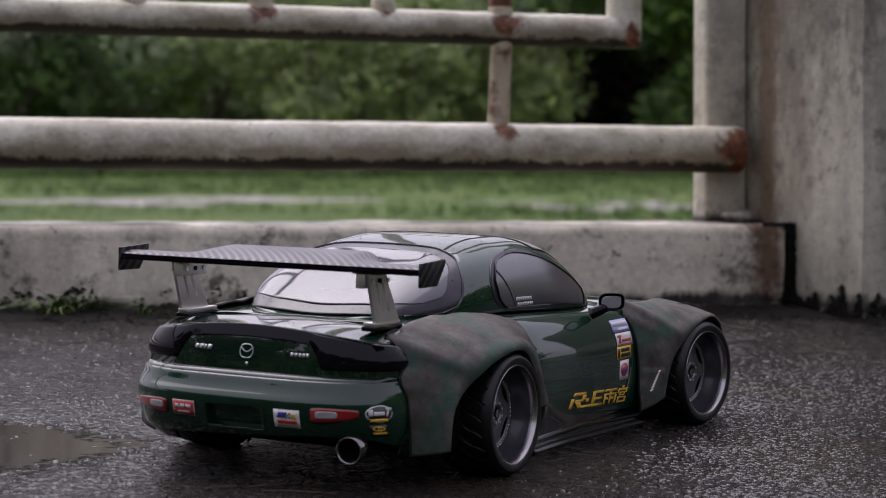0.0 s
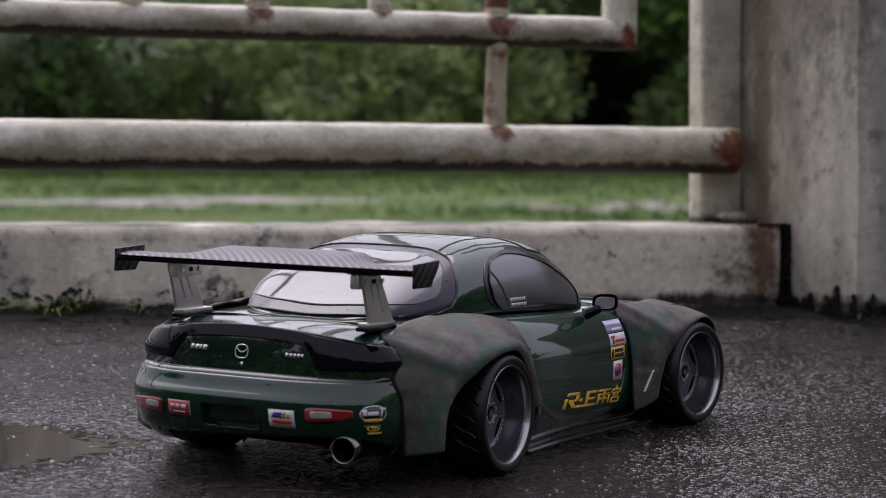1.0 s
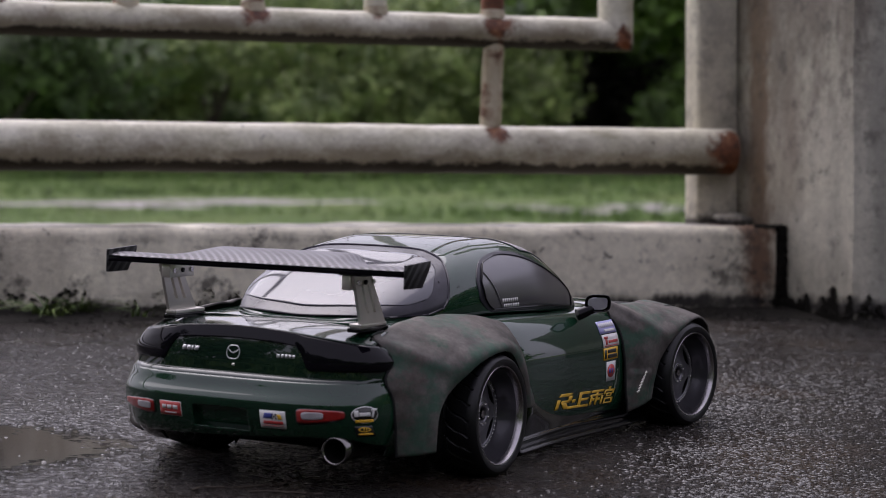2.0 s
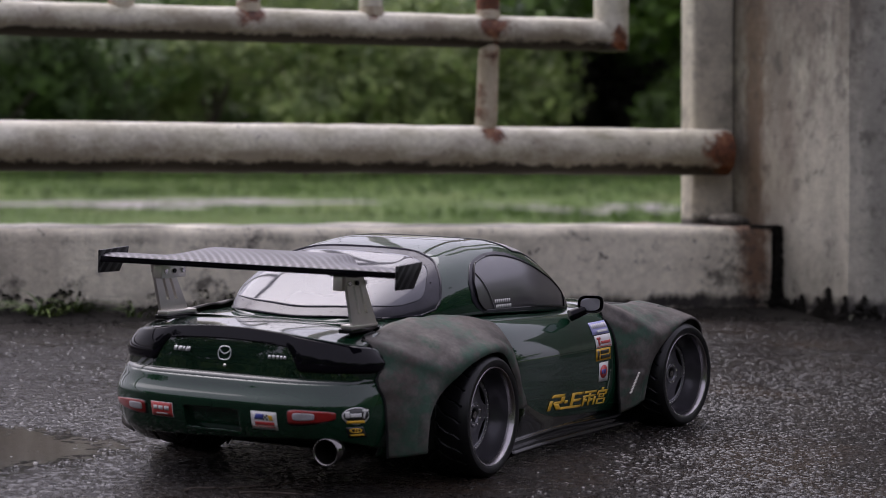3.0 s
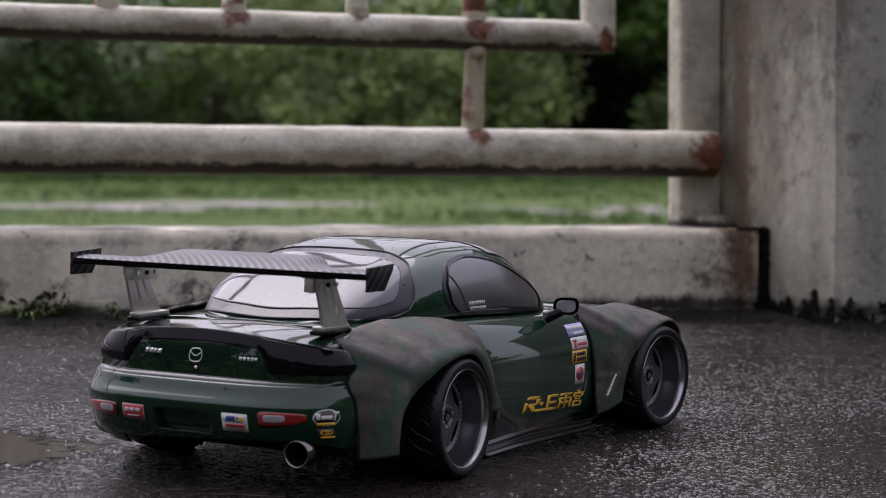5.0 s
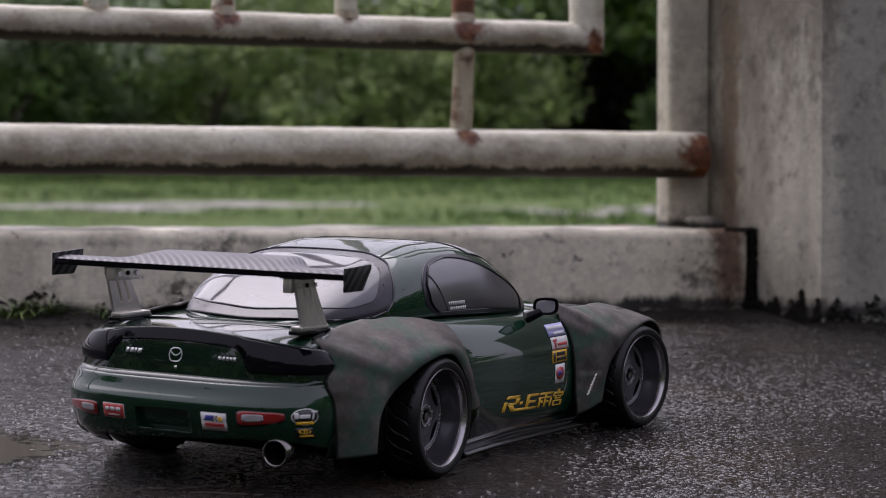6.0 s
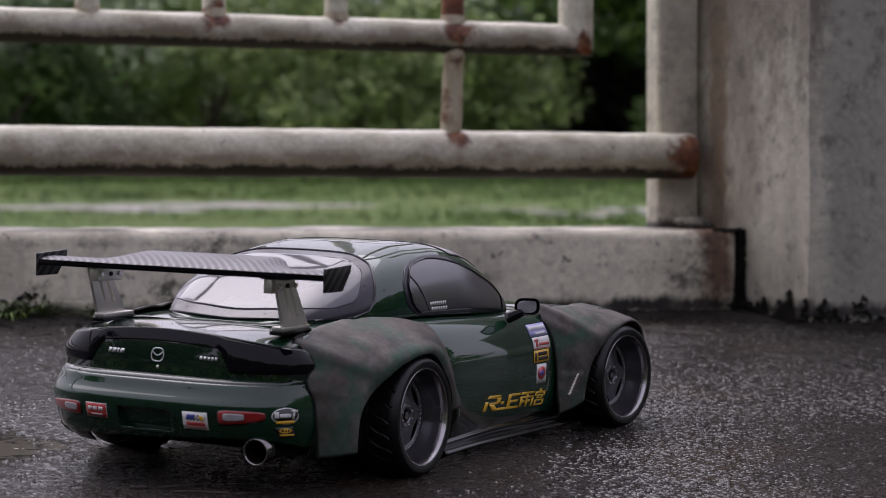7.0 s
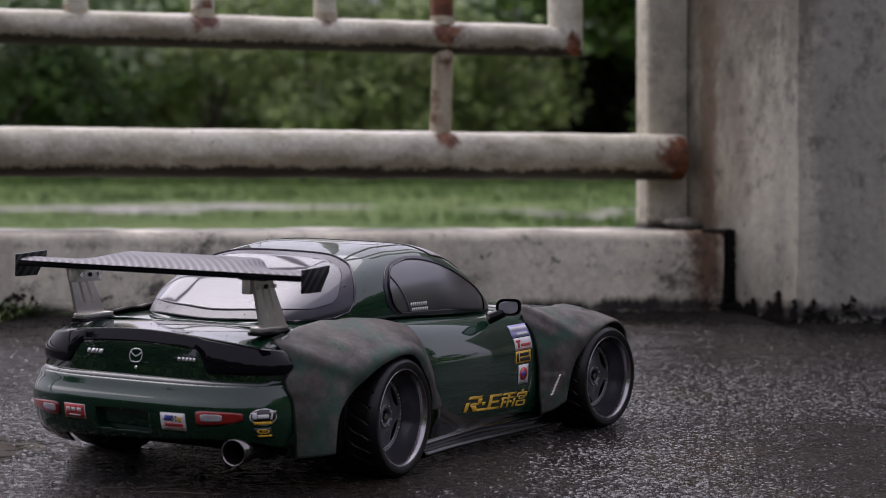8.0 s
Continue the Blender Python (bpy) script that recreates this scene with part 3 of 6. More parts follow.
# ---- dirt, weeds and grit along the kerb ----
def build_dirt():
    rnd = random.Random(21)
    verts, faces = [], []

    def clod(c, r):
        k = len(verts)
        top = Vector((c[0], c[1], c[2] + r * rnd.uniform(0.2, 0.85)))
        ring = []
        for i in range(6):
            a = math.pi / 3 * i + rnd.uniform(-0.3, 0.3)
            rr = r * rnd.uniform(0.7, 1.3)
            ring.append(Vector((c[0] + rr * math.cos(a), c[1] + rr * math.sin(a), c[2] - 0.001)))
        verts.extend([top] + ring)
        faces.extend((k, k + 1 + i, k + 1 + (i + 1) % 6) for i in range(6))
    for i in range(5200):
        x = rnd.uniform(-0.9, 1.5)
        foot = 0.845 if x < 0.728 else 0.722
        reach = 0.03 + 0.07 * (0.5 + 0.5 * noise.noise(Vector((x * 5, 0, 0)))) + (0.05 if 0.6 < x < 0.73 else 0.06 if x < 0.15 else 0)
        y = foot - abs(rnd.gauss(0, 0.5)) * reach
        clod((x, y, 0.0), rnd.uniform(0.002, 0.009) * (1.3 - min(1, (foot - y) / 0.12)))
    for i in range(4200):
        x = rnd.uniform(-0.9, 1.5)
        foot = 0.838 if x < 0.728 else 0.7105
        ragged = 0.5 + 0.9 * noise.noise(Vector((x * 22, 4, 0))) + 0.5 * noise.noise(Vector((x * 70, 9, 0)))
        h = rnd.random() ** 1.4 * (0.033 if x < 0.35 else 0.022) * max(0.12, ragged)
        clod((x, foot + 0.0015, h), rnd.uniform(0.0014, 0.0034))
    # ragged moss up the wall's foot, on both of its faces
    for i in range(2600):
        if i % 2:
            x, y, along = 0.7338, rnd.uniform(0.709, 0.836), 0.0
        else:
            x, y, along = rnd.uniform(0.736, 1.3), 0.7085, 1.0
        ragged = 0.35 + 1.1 * noise.noise(Vector((x * 30 * along + 3, y * 34, 8))) + 0.6 * noise.noise(Vector((x * 90 * along, y * 100, 2)))
        h = rnd.random() ** 1.3 * 0.034 * max(0.1, ragged)
        clod((x, y, h), rnd.uniform(0.0013, 0.0036))
    # moss packed into the joint between kerb and wall
    for i in range(1500):
        h = 0.086 * rnd.random() ** 1.2
        clod((rnd.gauss(0.7305, 0.0012 + 0.004 * (1 - h / 0.08) ** 2), 0.834 + rnd.uniform(0, 0.01) + 0.047 * h, h), rnd.uniform(0.0012, 0.0034))
    for i in range(900):
        y = 0.842 + abs(rnd.gauss(0, 0.04))
        clod((0.731 - abs(rnd.gauss(0, 0.012)), y, 0.0843 - 0.0472 * (y - 0.84)), rnd.uniform(0.001, 0.0034))
    for x0, x1, foot, n in ((-0.95, 0.735, 0.844, 480), (0.737, 1.55, 0.716, 240)):
        first = len(verts)
        for i in range(n + 1):
            x = x0 + (x1 - x0) * i / n
            reach = 0.02 + 0.045 * max(0.0, 0.45 + 0.7 * noise.noise(Vector((x * 6, 2, 0))) + 0.35 * noise.noise(Vector((x * 31, 5, 0)))) + (0.07 * max(0, 1 - abs(x - 0.73) / 0.1) if x < 0.736 else 0) + 0.06 * min(1.0, max(0.0, (0.25 - x) / 0.2)) * (1 + 0.6 * noise.noise(Vector((x * 17, 7, 0))))
            for j in range(6):
                t = j / 5
                verts.append(Vector((x, foot - reach * t, 0.006 * (1 - t) ** 0.7 + 0.004 * noise.noise(Vector((x * 120, t * 9, 3))) * (1 - t) - 0.0008 * t)))
        for i in range(n):
            for j in range(5):
                a = first + i * 6 + j
                faces.append((a, a + 1, a + 7, a + 6))
    me = bpy.data.meshes.new("kerb_dirt")
    me.from_pydata(verts, [], faces)
    me.materials.append(DIRT_AND_SHADE)
    tagged(new("kerb_dirt", me), "black wet dirt and moss gathered at the kerb foot", "dirt", kind="stuff")
    verts, faces = [], []
    def grain(x, y, r):
        k = len(verts)
        a = rnd.uniform(0, math.pi)
        ca, sa, ln = math.cos(a), math.sin(a), rnd.uniform(1.0, 2.2)
        verts.append(Vector((x + rnd.uniform(-0.3, 0.3) * r, y + rnd.uniform(-0.3, 0.3) * r, r * rnd.uniform(0.15, 0.7))))
        for ex, ey in ((ln, 0), (0, 1), (-ln, 0), (0, -1)):
            verts.append(Vector((x + r * (ex * ca - ey * sa), y + r * (ex * sa + ey * ca), -0.0001)))
        faces.extend(((k, k + 1, k + 2), (k, k + 2, k + 3), (k, k + 3, k + 4), (k, k + 4, k + 1)))
    puddle = Vector((-0.183, 0.075, 0))
    for i in range(60000):
        x, y = rnd.uniform(-0.3, 1.0), -0.28 + 1.08 * rnd.random() ** 1.4
        if (x > 0.73 and y > 0.7) or ((Vector((x, y, 0)) - puddle).length < 0.075 and rnd.random() < 0.95):
            continue
        if noise.noise(Vector((x * 14, y * 14, 0))) < rnd.uniform(-0.6, 0.5):
            continue
        grain(x, y, rnd.choice((0.00025, 0.0003, 0.0004, 0.0005, 0.0007, 0.001)))
    # the coarser stones of the tarmac stand proud as low wet domes
    for i in range(150000):
        x, y = rnd.uniform(-0.3, 1.0), -0.25 + 1.0 * rnd.random() ** 1.15
        if (x > 0.73 and y > 0.7) or ((Vector((x, y, 0)) - puddle).length < 0.075 and rnd.random() < 0.95):
            continue
        along, deep_in = x * SIDE.x + y * SIDE.y, x * VIEW.x + y * VIEW.y
        swathe = math.exp(-((along - 0.215 - 0.15 * max(0.0, deep_in)) / 0.055) ** 2 - ((deep_in - 0.02) / 0.3) ** 2)
        thick = (0.03 if along > 0.05 else 0.25 if deep_in < 0.2 else 0.06) + 1.0 * swathe + (0.0 if deep_in < 0.22 or along < 0 else 0.5 if along > 0.2 else 0.12)
        edge = step(along - 0.15 * max(0.0, deep_in), 0.12, 0.17)      # a bare wet strip runs beside the car
        thick *= edge if along > 0.05 and deep_in < 0.22 else 1.0
        if rnd.random() > thick + 0.5 * min(1.0, 4 * thick) * noise.noise(Vector((x * 9, y * 9, 5))):
            continue
        r, k, up = rnd.uniform(0.0003, 0.0009) * ((1.4 if deep_in > 0.25 else 1.0) + 0.25 * swathe), len(verts), rnd.uniform(0.12, 0.5) if along > 0.05 else rnd.uniform(0.06, 0.2)
        a0, ln = rnd.uniform(0, 3), rnd.uniform(0.9, 2.4)
        wide, deep = SIDE * ln, VIEW
        verts.append(Vector((x, y, r * up)))
        for f, h in ((0.6, 0.72), (1.0, -0.1)):
            for j in range(6):
                a = a0 + math.pi / 3 * j
                rr = r * f * rnd.uniform(0.8, 1.2)
                verts.append(Vector((x, y, r * up * h * rnd.uniform(0.8, 1.15))) + wide * (rr * math.cos(a)) + deep * (rr * math.sin(a)))
        for j in range(6):
            b, c = k + 1 + j, k + 1 + (j + 1) % 6
            faces.append((k, b, c))
            faces.append((b, b + 6, c + 6, c))
    me = bpy.data.meshes.new("grit")
    me.from_pydata(verts, [], faces)
    me.materials.append(GRIT)
    me.shade_smooth()
    tagged(new("grit", me), "fine wet grit scattered over the asphalt", "grit", kind="stuff")


GRIT = plain("wet_grit", (0.02, 0.019, 0.018), 0.1, 0, 0.0, 0, 80, 0.5)


def blade(bm, base, lean, length, width, bend):
    """One curved grass blade."""
    base, lean = Vector(base), Vector(lean).normalized()
    side = lean.cross(Vector((0, 0, 1))).normalized()
    prev = None
    for i in range(6):
        t = i / 5
        c = base + Vector((0, 0, 1)) * length * (t - bend * t * t * 0.6) + lean * length * bend * t * t
        w = width * (1 - t) ** 0.7 * 0.5
        row = (bm.verts.new(c - side * w), bm.verts.new(c + side * w + Vector((0, 0, 0.0003))))
        if prev:
            bm.faces.new((prev[0], prev[1], row[1], row[0]))
        prev = row


def build_weed(x, y, n, size, seed):
    rnd = random.Random(seed)
    root = new("weed")
    root.location = (x, y, 0)
    tagged(root, "small straggly green weed growing at the kerb foot", "weed", "weeds along the kerb")
    bm = bmesh.new()
    for i in range(n):
        a = rnd.uniform(0, 2 * math.pi)
        r = abs(rnd.gauss(0, 0.5)) * size * 0.6
        blade(bm, (r * math.cos(a), 0.4 * r * math.sin(a), 0), (math.cos(a + rnd.uniform(-0.5, 0.5)), math.sin(a) - 0.4, 0), size * rnd.uniform(0.5, 1.1), size * 0.07, rnd.uniform(0.8, 1.5))
    part("tuft", bm, WEED, root)


build_dirt()
for wx, wy, wn_, ws, wseed in ((-0.005, 0.8, 46, 0.042, 1), (0.03, 0.815, 30, 0.035, 2), (0.075, 0.79, 16, 0.03, 3), (-0.12, 0.81, 26, 0.036, 4), (0.16, 0.815, 14, 0.026, 5)):
    build_weed(wx, wy, wn_, ws, wseed)


def build_twig(x, y, turn, length, seed):
    rnd = random.Random(seed)
    bm = bmesh.new()
    line = [Vector((0, 0, 0.0006))]
    for i in range(9):
        q = line[-1] + Vector((length / 9, rnd.gauss(0, length / 30), rnd.gauss(0, 0.0004)))
        q.z = min(0.0014, max(0.0005, q.z))
        line.append(q)
    strand(bm, [q * 1000 for q in line], 0.0005)
    ob = part("twig", bm, BARK)
    ob.matrix_world = pose(x, y, 0, 0, 0, turn)
    tagged(ob, "thin dead twig lying on the wet asphalt", "twig", "twigs on the road")


for tx, ty, tt, tl, ts in ((-0.1, -0.09, 12, 0.05, 1), (-0.075, -0.1, -20, 0.035, 2), (-0.05, -0.085, 40, 0.028, 3), (0.42, 0.06, 10, 0.03, 4)):
    build_twig(tx, ty, tt, tl, ts)

# ---- the model car: lengths in millimetres from the rear axle's middle on the ground; x ahead, y left ----
MM = 0.001


def curve(keys):
    """A smooth function through (position, value) keys."""
    xs = [k[0] for k in keys]
    ys = [k[1] for k in keys]
    n = len(xs)
    ms = []
    for i in range(n):
        if i in (0, n - 1):
            j = min(i, n - 2)
            ms.append((ys[j + 1] - ys[j]) / (xs[j + 1] - xs[j]))
        else:
            a, b = (ys[i] - ys[i - 1]) / (xs[i] - xs[i - 1]), (ys[i + 1] - ys[i]) / (xs[i + 1] - xs[i])
            ms.append(0.0 if a * b <= 0 else 2 * a * b / (a + b))

    def at(x):
        if x <= xs[0]:
            return ys[0]
        if x >= xs[-1]:
            return ys[-1]
        i = max(k for k in range(n) if xs[k] <= x)
        i = min(i, n - 2)
        h = xs[i + 1] - xs[i]
        t = (x - xs[i]) / h
        return (ys[i] * (1 + 2 * t) * (1 - t) ** 2 + ms[i] * h * t * (1 - t) ** 2
                + ys[i + 1] * t * t * (3 - 2 * t) + ms[i + 1] * h * t * t * (t - 1))
    return at


def sheet(bm, fn, nu, nv, keep=None, flip=False):
    """A grid of faces through fn(u, v), millimetres, u and v from 0 to 1."""
    pts = [[fn(i / nu, j / nv) for j in range(nv + 1)] for i in range(nu + 1)]
    vs = [[bm.verts.new((p[0] * MM, p[1] * MM, p[2] * MM)) for p in row] for row in pts]
    for i in range(nu):
        for j in range(nv):
            if keep:
                c = [(pts[i][j][k] + pts[i + 1][j + 1][k]) / 2 for k in range(3)]
                if not keep(*c):
                    continue
            f = [vs[i][j], vs[i + 1][j], vs[i + 1][j + 1], vs[i][j + 1]]
            bm.faces.new(f[::-1] if flip else f)
    loose = [v for v in bm.verts if not v.link_faces]
    bmesh.ops.delete(bm, geom=loose, context="VERTS")
    return bm


def shell(name, bm, material, parent, thick=0.8, label="", angle=40):
    """A moulded panel with the wall thickness of a plastic body."""
    bmesh.ops.remove_doubles(bm, verts=bm.verts, dist=0.00002)
    bmesh.ops.recalc_face_normals(bm, faces=bm.faces)
    bm.normal_update()
    mid = Vector((sum(v.co.x for v in bm.verts) / len(bm.verts), 0, 0.04))
    if max(v.co.x for v in bm.verts) < -0.02:
        mid.x += 0.05
    if sum(f.normal.dot(f.calc_center_median() - mid) * f.calc_area() for f in bm.faces) < 0:
        bmesh.ops.reverse_faces(bm, faces=bm.faces)
    ob = part(name, bm, material, parent, label, True, angle)
    m = ob.modifiers.new("thickness", "SOLIDIFY")
    m.thickness, m.offset = thick * MM, -1.0
    return ob


def revolve(bm, profile, seg, shape=None, a0=0.0, a1=2 * math.pi):
    """Turns an (r, w) profile, millimetres, round the wheel's axis (y); shape may alter r by angle."""
    full = abs(a1 - a0 - 2 * math.pi) < 1e-6
    loops = []
    for i in range(seg if full else seg + 1):
        a = a0 + (a1 - a0) * i / seg
        loops.append([bm.verts.new(((r if shape is None else shape(a, r, w)) * math.cos(a) * MM, w * MM,
                                    (r if shape is None else shape(a, r, w)) * math.sin(a) * MM)) for r, w in profile])
    pairs = list(zip(loops, loops[1:])) + ([(loops[-1], loops[0])] if full else [])
    for a, b in pairs:
        for j in range(len(profile) - 1):
            bm.faces.new((a[j], b[j], b[j + 1], a[j + 1]))
    return bm


# --- materials of the car ---
def green_paint(name, dark, light):
    m, n, l, p = nodes_of(name)
    co = n.new("ShaderNodeTexCoord").outputs["Object"]
    c = ramp(n, l, noise_node(n, l, 30, 4, 0.5, co), [(0.3, dark), (0.7, light)])
    l.new(c, p.inputs["Base Color"])
    p.inputs["Roughness"].default_value = 0.4
    p.inputs["Specular IOR Level"].default_value = 0.05
    p.inputs["Coat Weight"].default_value = 1.0
    p.inputs["Coat IOR"].default_value = 1.6
    dirt = ramp(n, l, noise_node(n, l, 220, 6, 0.7, co), [(0.4, (0.015, 0.015, 0.015)), (0.8, (0.07, 0.07, 0.07))])
    l.new(dirt, p.inputs["Coat Roughness"])
    bump(n, l, p, noise_node(n, l, 45, 2, 0.4, co), 0.12, 0.0006)
    return m


def primer():
    """Sanded grey primer over green plastic, scuffed through in patches."""
    m, n, l, p = nodes_of("sanded_grey_primer")
    co = n.new("ShaderNodeTexCoord").outputs["Object"]
    base = ramp(n, l, noise_node(n, l, 62, 9, 0.68, co), [(0.34, (0.052, 0.047, 0.043)), (0.52, (0.095, 0.086, 0.079)), (0.68, (0.15, 0.137, 0.125))])
    g = ramp(n, l, noise_node(n, l, 40, 8, 0.7, co, (1, 1, 1.4)), [(0.485, (0, 0, 0)), (0.62, (1, 1, 1))])
    brown = ramp(n, l, noise_node(n, l, 35, 7, 0.66, co, (1, 1.2, 1)), [(0.5, (0, 0, 0)), (0.64, (1, 1, 1))])
    base = mixed(n, l, math_node(n, l, "MULTIPLY", brown, 0.4), base, (0.08, 0.06, 0.05))
    base = mixed(n, l, math_node(n, l, "MULTIPLY", g, 0.8), base, (0.03, 0.082, 0.055))
    fine = ramp(n, l, noise_node(n, l, 300, 6, 0.75, co), [(0.3, (0.7, 0.7, 0.7)), (0.75, (1.35, 1.35, 1.35))])
    x = n.new("ShaderNodeMix")
    x.data_type, x.blend_type = "RGBA", "MULTIPLY"
    x.inputs[0].default_value = 0.6
    l.new(base, x.inputs[6])
    l.new(fine, x.inputs[7])
    l.new(x.outputs[2], p.inputs["Base Color"])
    r = ramp(n, l, noise_node(n, l, 60, 6, 0.7, co), [(0.3, (0.45, 0.45, 0.45)), (0.7, (0.75, 0.75, 0.75))])
    p.inputs["Specular IOR Level"].default_value = 0.18
    l.new(r, p.inputs["Roughness"])
    bump(n, l, p, noise_node(n, l, 380, 5, 0.7, co), 0.25, 0.0004)
    return m


def carbon(name, tone, dark, slant):
    """Woven carbon cloth under lacquer: a 2 mm twill."""
    m, n, l, p = nodes_of(name)
    co = n.new("ShaderNodeTexCoord").outputs["Object"]
    sep = n.new("ShaderNodeSeparateXYZ")
    l.new(co, sep.inputs[0])
    # diagonal ribs 4.7 mm apart, stepped by the crossing threads
    lead = math_node(n, l, "MULTIPLY", math_node(n, l, "SUBTRACT", sep.outputs["Z"], sep.outputs["X"]), slant)
    rib = math_node(n, l, "SUBTRACT", lead, math_node(n, l, "MULTIPLY", sep.outputs["Y"], -1.0))
    cross = math_node(n, l, "FRACT", math_node(n, l, "MULTIPLY", math_node(n, l, "SUBTRACT", sep.outputs["X"], sep.outputs["Z"]), 520.0))
    rib = math_node(n, l, "SUBTRACT", math_node(n, l, "MULTIPLY", rib, 213.0), math_node(n, l, "MULTIPLY", math_node(n, l, "GREATER_THAN", cross, 0.5), 0.13))
    rib = math_node(n, l, "SUBTRACT", rib, math_node(n, l, "MULTIPLY", noise_node(n, l, 30, 2, 0.5, co), 0.35))
    w = math_node(n, l, "PINGPONG", rib, 0.5)
    thread = noise_node(n, l, 900, 2, 0.5, co)
    f = math_node(n, l, "ADD", math_node(n, l, "MULTIPLY", w, 2.0), math_node(n, l, "MULTIPLY", math_node(n, l, "SUBTRACT", thread, 0.5), 0.3))
    l.new(ramp(n, l, f, [(0.52, tuple(dark * v for v in tone)), (0.66, tone)]), p.inputs["Base Color"])
    l.new(ramp(n, l, f, [(0.52, (0.28, 0.28, 0.28)), (0.66, (0.45, 0.45, 0.45))]), p.inputs["Roughness"])
    l.new(ramp(n, l, f, [(0.52, (0.16, 0.16, 0.16)), (0.66, (0.46, 0.46, 0.46))]), p.inputs["Specular IOR Level"])
    return m


def hazy_glass(name, colour, haze, rough, coat=1.0):
    m, n, l, p = nodes_of(name)
    co = n.new("ShaderNodeTexCoord").outputs["Object"]
    c = ramp(n, l, noise_node(n, l, 25, 5, 0.6, co), [(0.3, tuple(v * 0.75 for v in colour)), (0.7, colour)])
    l.new(c, p.inputs["Base Color"])
    p.inputs["Roughness"].default_value = rough
    p.inputs["IOR"].default_value = 1.58
    p.inputs["Transmission Weight"].default_value = haze
    p.inputs["Specular IOR Level"].default_value = 0.5
    p.inputs["Coat Weight"].default_value = coat
    p.inputs["Coat Roughness"].default_value = 0.05
    return m


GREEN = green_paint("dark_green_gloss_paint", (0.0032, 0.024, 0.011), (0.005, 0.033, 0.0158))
# darker copy of the body green, used only for the tail panel
PANEL_GREEN = green_paint("darker_body_green", (0.003, 0.012, 0.0068), (0.0045, 0.017, 0.0095))
PRIMER = primer()
CARBON = carbon("carbon_fibre_twill", (0.14, 0.132, 0.15), 0.25, 1.2)
CARBON_DARK = carbon("dark_carbon_fibre", (0.04, 0.04, 0.041), 0.35, 0.72)
GLOSS_BLACK = plain("gloss_black", (0.003, 0.0025, 0.0045), 0.04, 0, 0.0, 0, 100, 0.3)
GLOSS_BLACK.node_tree.nodes["Principled BSDF"].inputs["Specular IOR Level"].default_value = 0.2
TRIM_BLACK = plain("satin_black_plastic", (0.002, 0.002, 0.003), 0.16, 0, 0.0, 0.05, 300, 0.3)
TRIM_BLACK.node_tree.nodes["Principled BSDF"].inputs["Specular IOR Level"].default_value = 0.45
SKIRT_BLACK = plain("black_skirt_plastic", (0.0012, 0.0012, 0.0016), 0.13, 0, 0.6, 0.05, 300, 0.3)
SKIRT_BLACK.node_tree.nodes["Principled BSDF"].inputs["Specular IOR Level"].default_value = 0.1
RUBBER = plain("black_tyre_rubber", (0.007, 0.007, 0.008), 0.36, 0, 0, 0.25, 500, 0.3)
RUBBER.node_tree.nodes["Principled BSDF"].inputs["Specular IOR Level"].default_value = 0.35
DIVIDER = plain("grey_divider", (0.14, 0.135, 0.14), 0.4)
FRAME_PLASTIC = plain("dark_lilac_window_border", (0.03, 0.028, 0.037), 0.2, 0, 0.0, 0.05, 300, 0.3)
FRAME_PLASTIC.node_tree.nodes["Principled BSDF"].inputs["Specular IOR Level"].default_value = 0.3
SPOKE_METAL = plain("satin_gunmetal", (0.13, 0.127, 0.14), 0.34, 0.6, 0.2, 0.1, 300, 0.25)
SEAM = plain("panel_gap_black", (0.004, 0.004, 0.004), 0.8)
REAR_GLASS = hazy_glass("clear_hazed_window_plastic", (0.15, 0.15, 0.175), 0.4, 0.06, 0.0)
REAR_GLASS.node_tree.nodes["Principled BSDF"].inputs["Specular IOR Level"].default_value = 0.3
SMOKED = hazy_glass("smoked_window_plastic", (0.055, 0.05, 0.056), 0.0, 0.22)
SMOKED.node_tree.nodes["Principled BSDF"].inputs["Coat Roughness"].default_value = 0.28
ALU = plain("brushed_aluminium", (0.7, 0.67, 0.61), 0.36, 0.9, 0, 0.2, 260, 0.12)
LIP = plain("polished_rim_lip", (0.42, 0.4, 0.41), 0.26, 1.0, 0, 0.05, 300, 0.1)
RIM_DARK = plain("gunmetal_rim", (0.05, 0.048, 0.055), 0.28, 0.4, 0.2, 0.05, 200, 0.25)
CHROME = plain("chrome", (0.75, 0.73, 0.7), 0.1, 1.0)
STEEL = plain("dull_polished_steel", (0.26, 0.245, 0.24), 0.14, 1.0, 0, 0.05, 300, 0.2)
# near-black metal for the exhaust's inside and the middle clamp bolts
NEAR_BLACK = plain("near_black_metal", (0.01, 0.009, 0.008), 0.6, 0.3)
RED = plain("red_reflector", (0.3, 0.013, 0.011), 0.3, 0, 0.8, 0.1, 500, 0.25)
PALE = plain("ribbed_clear_lens", (0.42, 0.4, 0.42), 0.35, 0, 0.5, 0.5, 500, 0.2)
WHITE_INK = plain("white_print", (0.72, 0.71, 0.7), 0.4, 0, 0.4)
RED_INK = plain("red_print", (0.5, 0.05, 0.045), 0.4, 0, 0.4)
YELLOW_INK = plain("yellow_print", (0.82, 0.47, 0.03), 0.4, 0, 0.4)
BLUE_INK = plain("blue_print", (0.06, 0.08, 0.35), 0.4, 0, 0.4)
LILAC_INK = plain("lilac_print", (0.36, 0.36, 0.66), 0.4, 0, 0.4)
BLACK_INK = plain("black_print", (0.012, 0.012, 0.012), 0.4, 0, 0.4)
SILVER_INK = plain("silver_print", (0.5, 0.5, 0.5), 0.3, 0.5, 0.3)

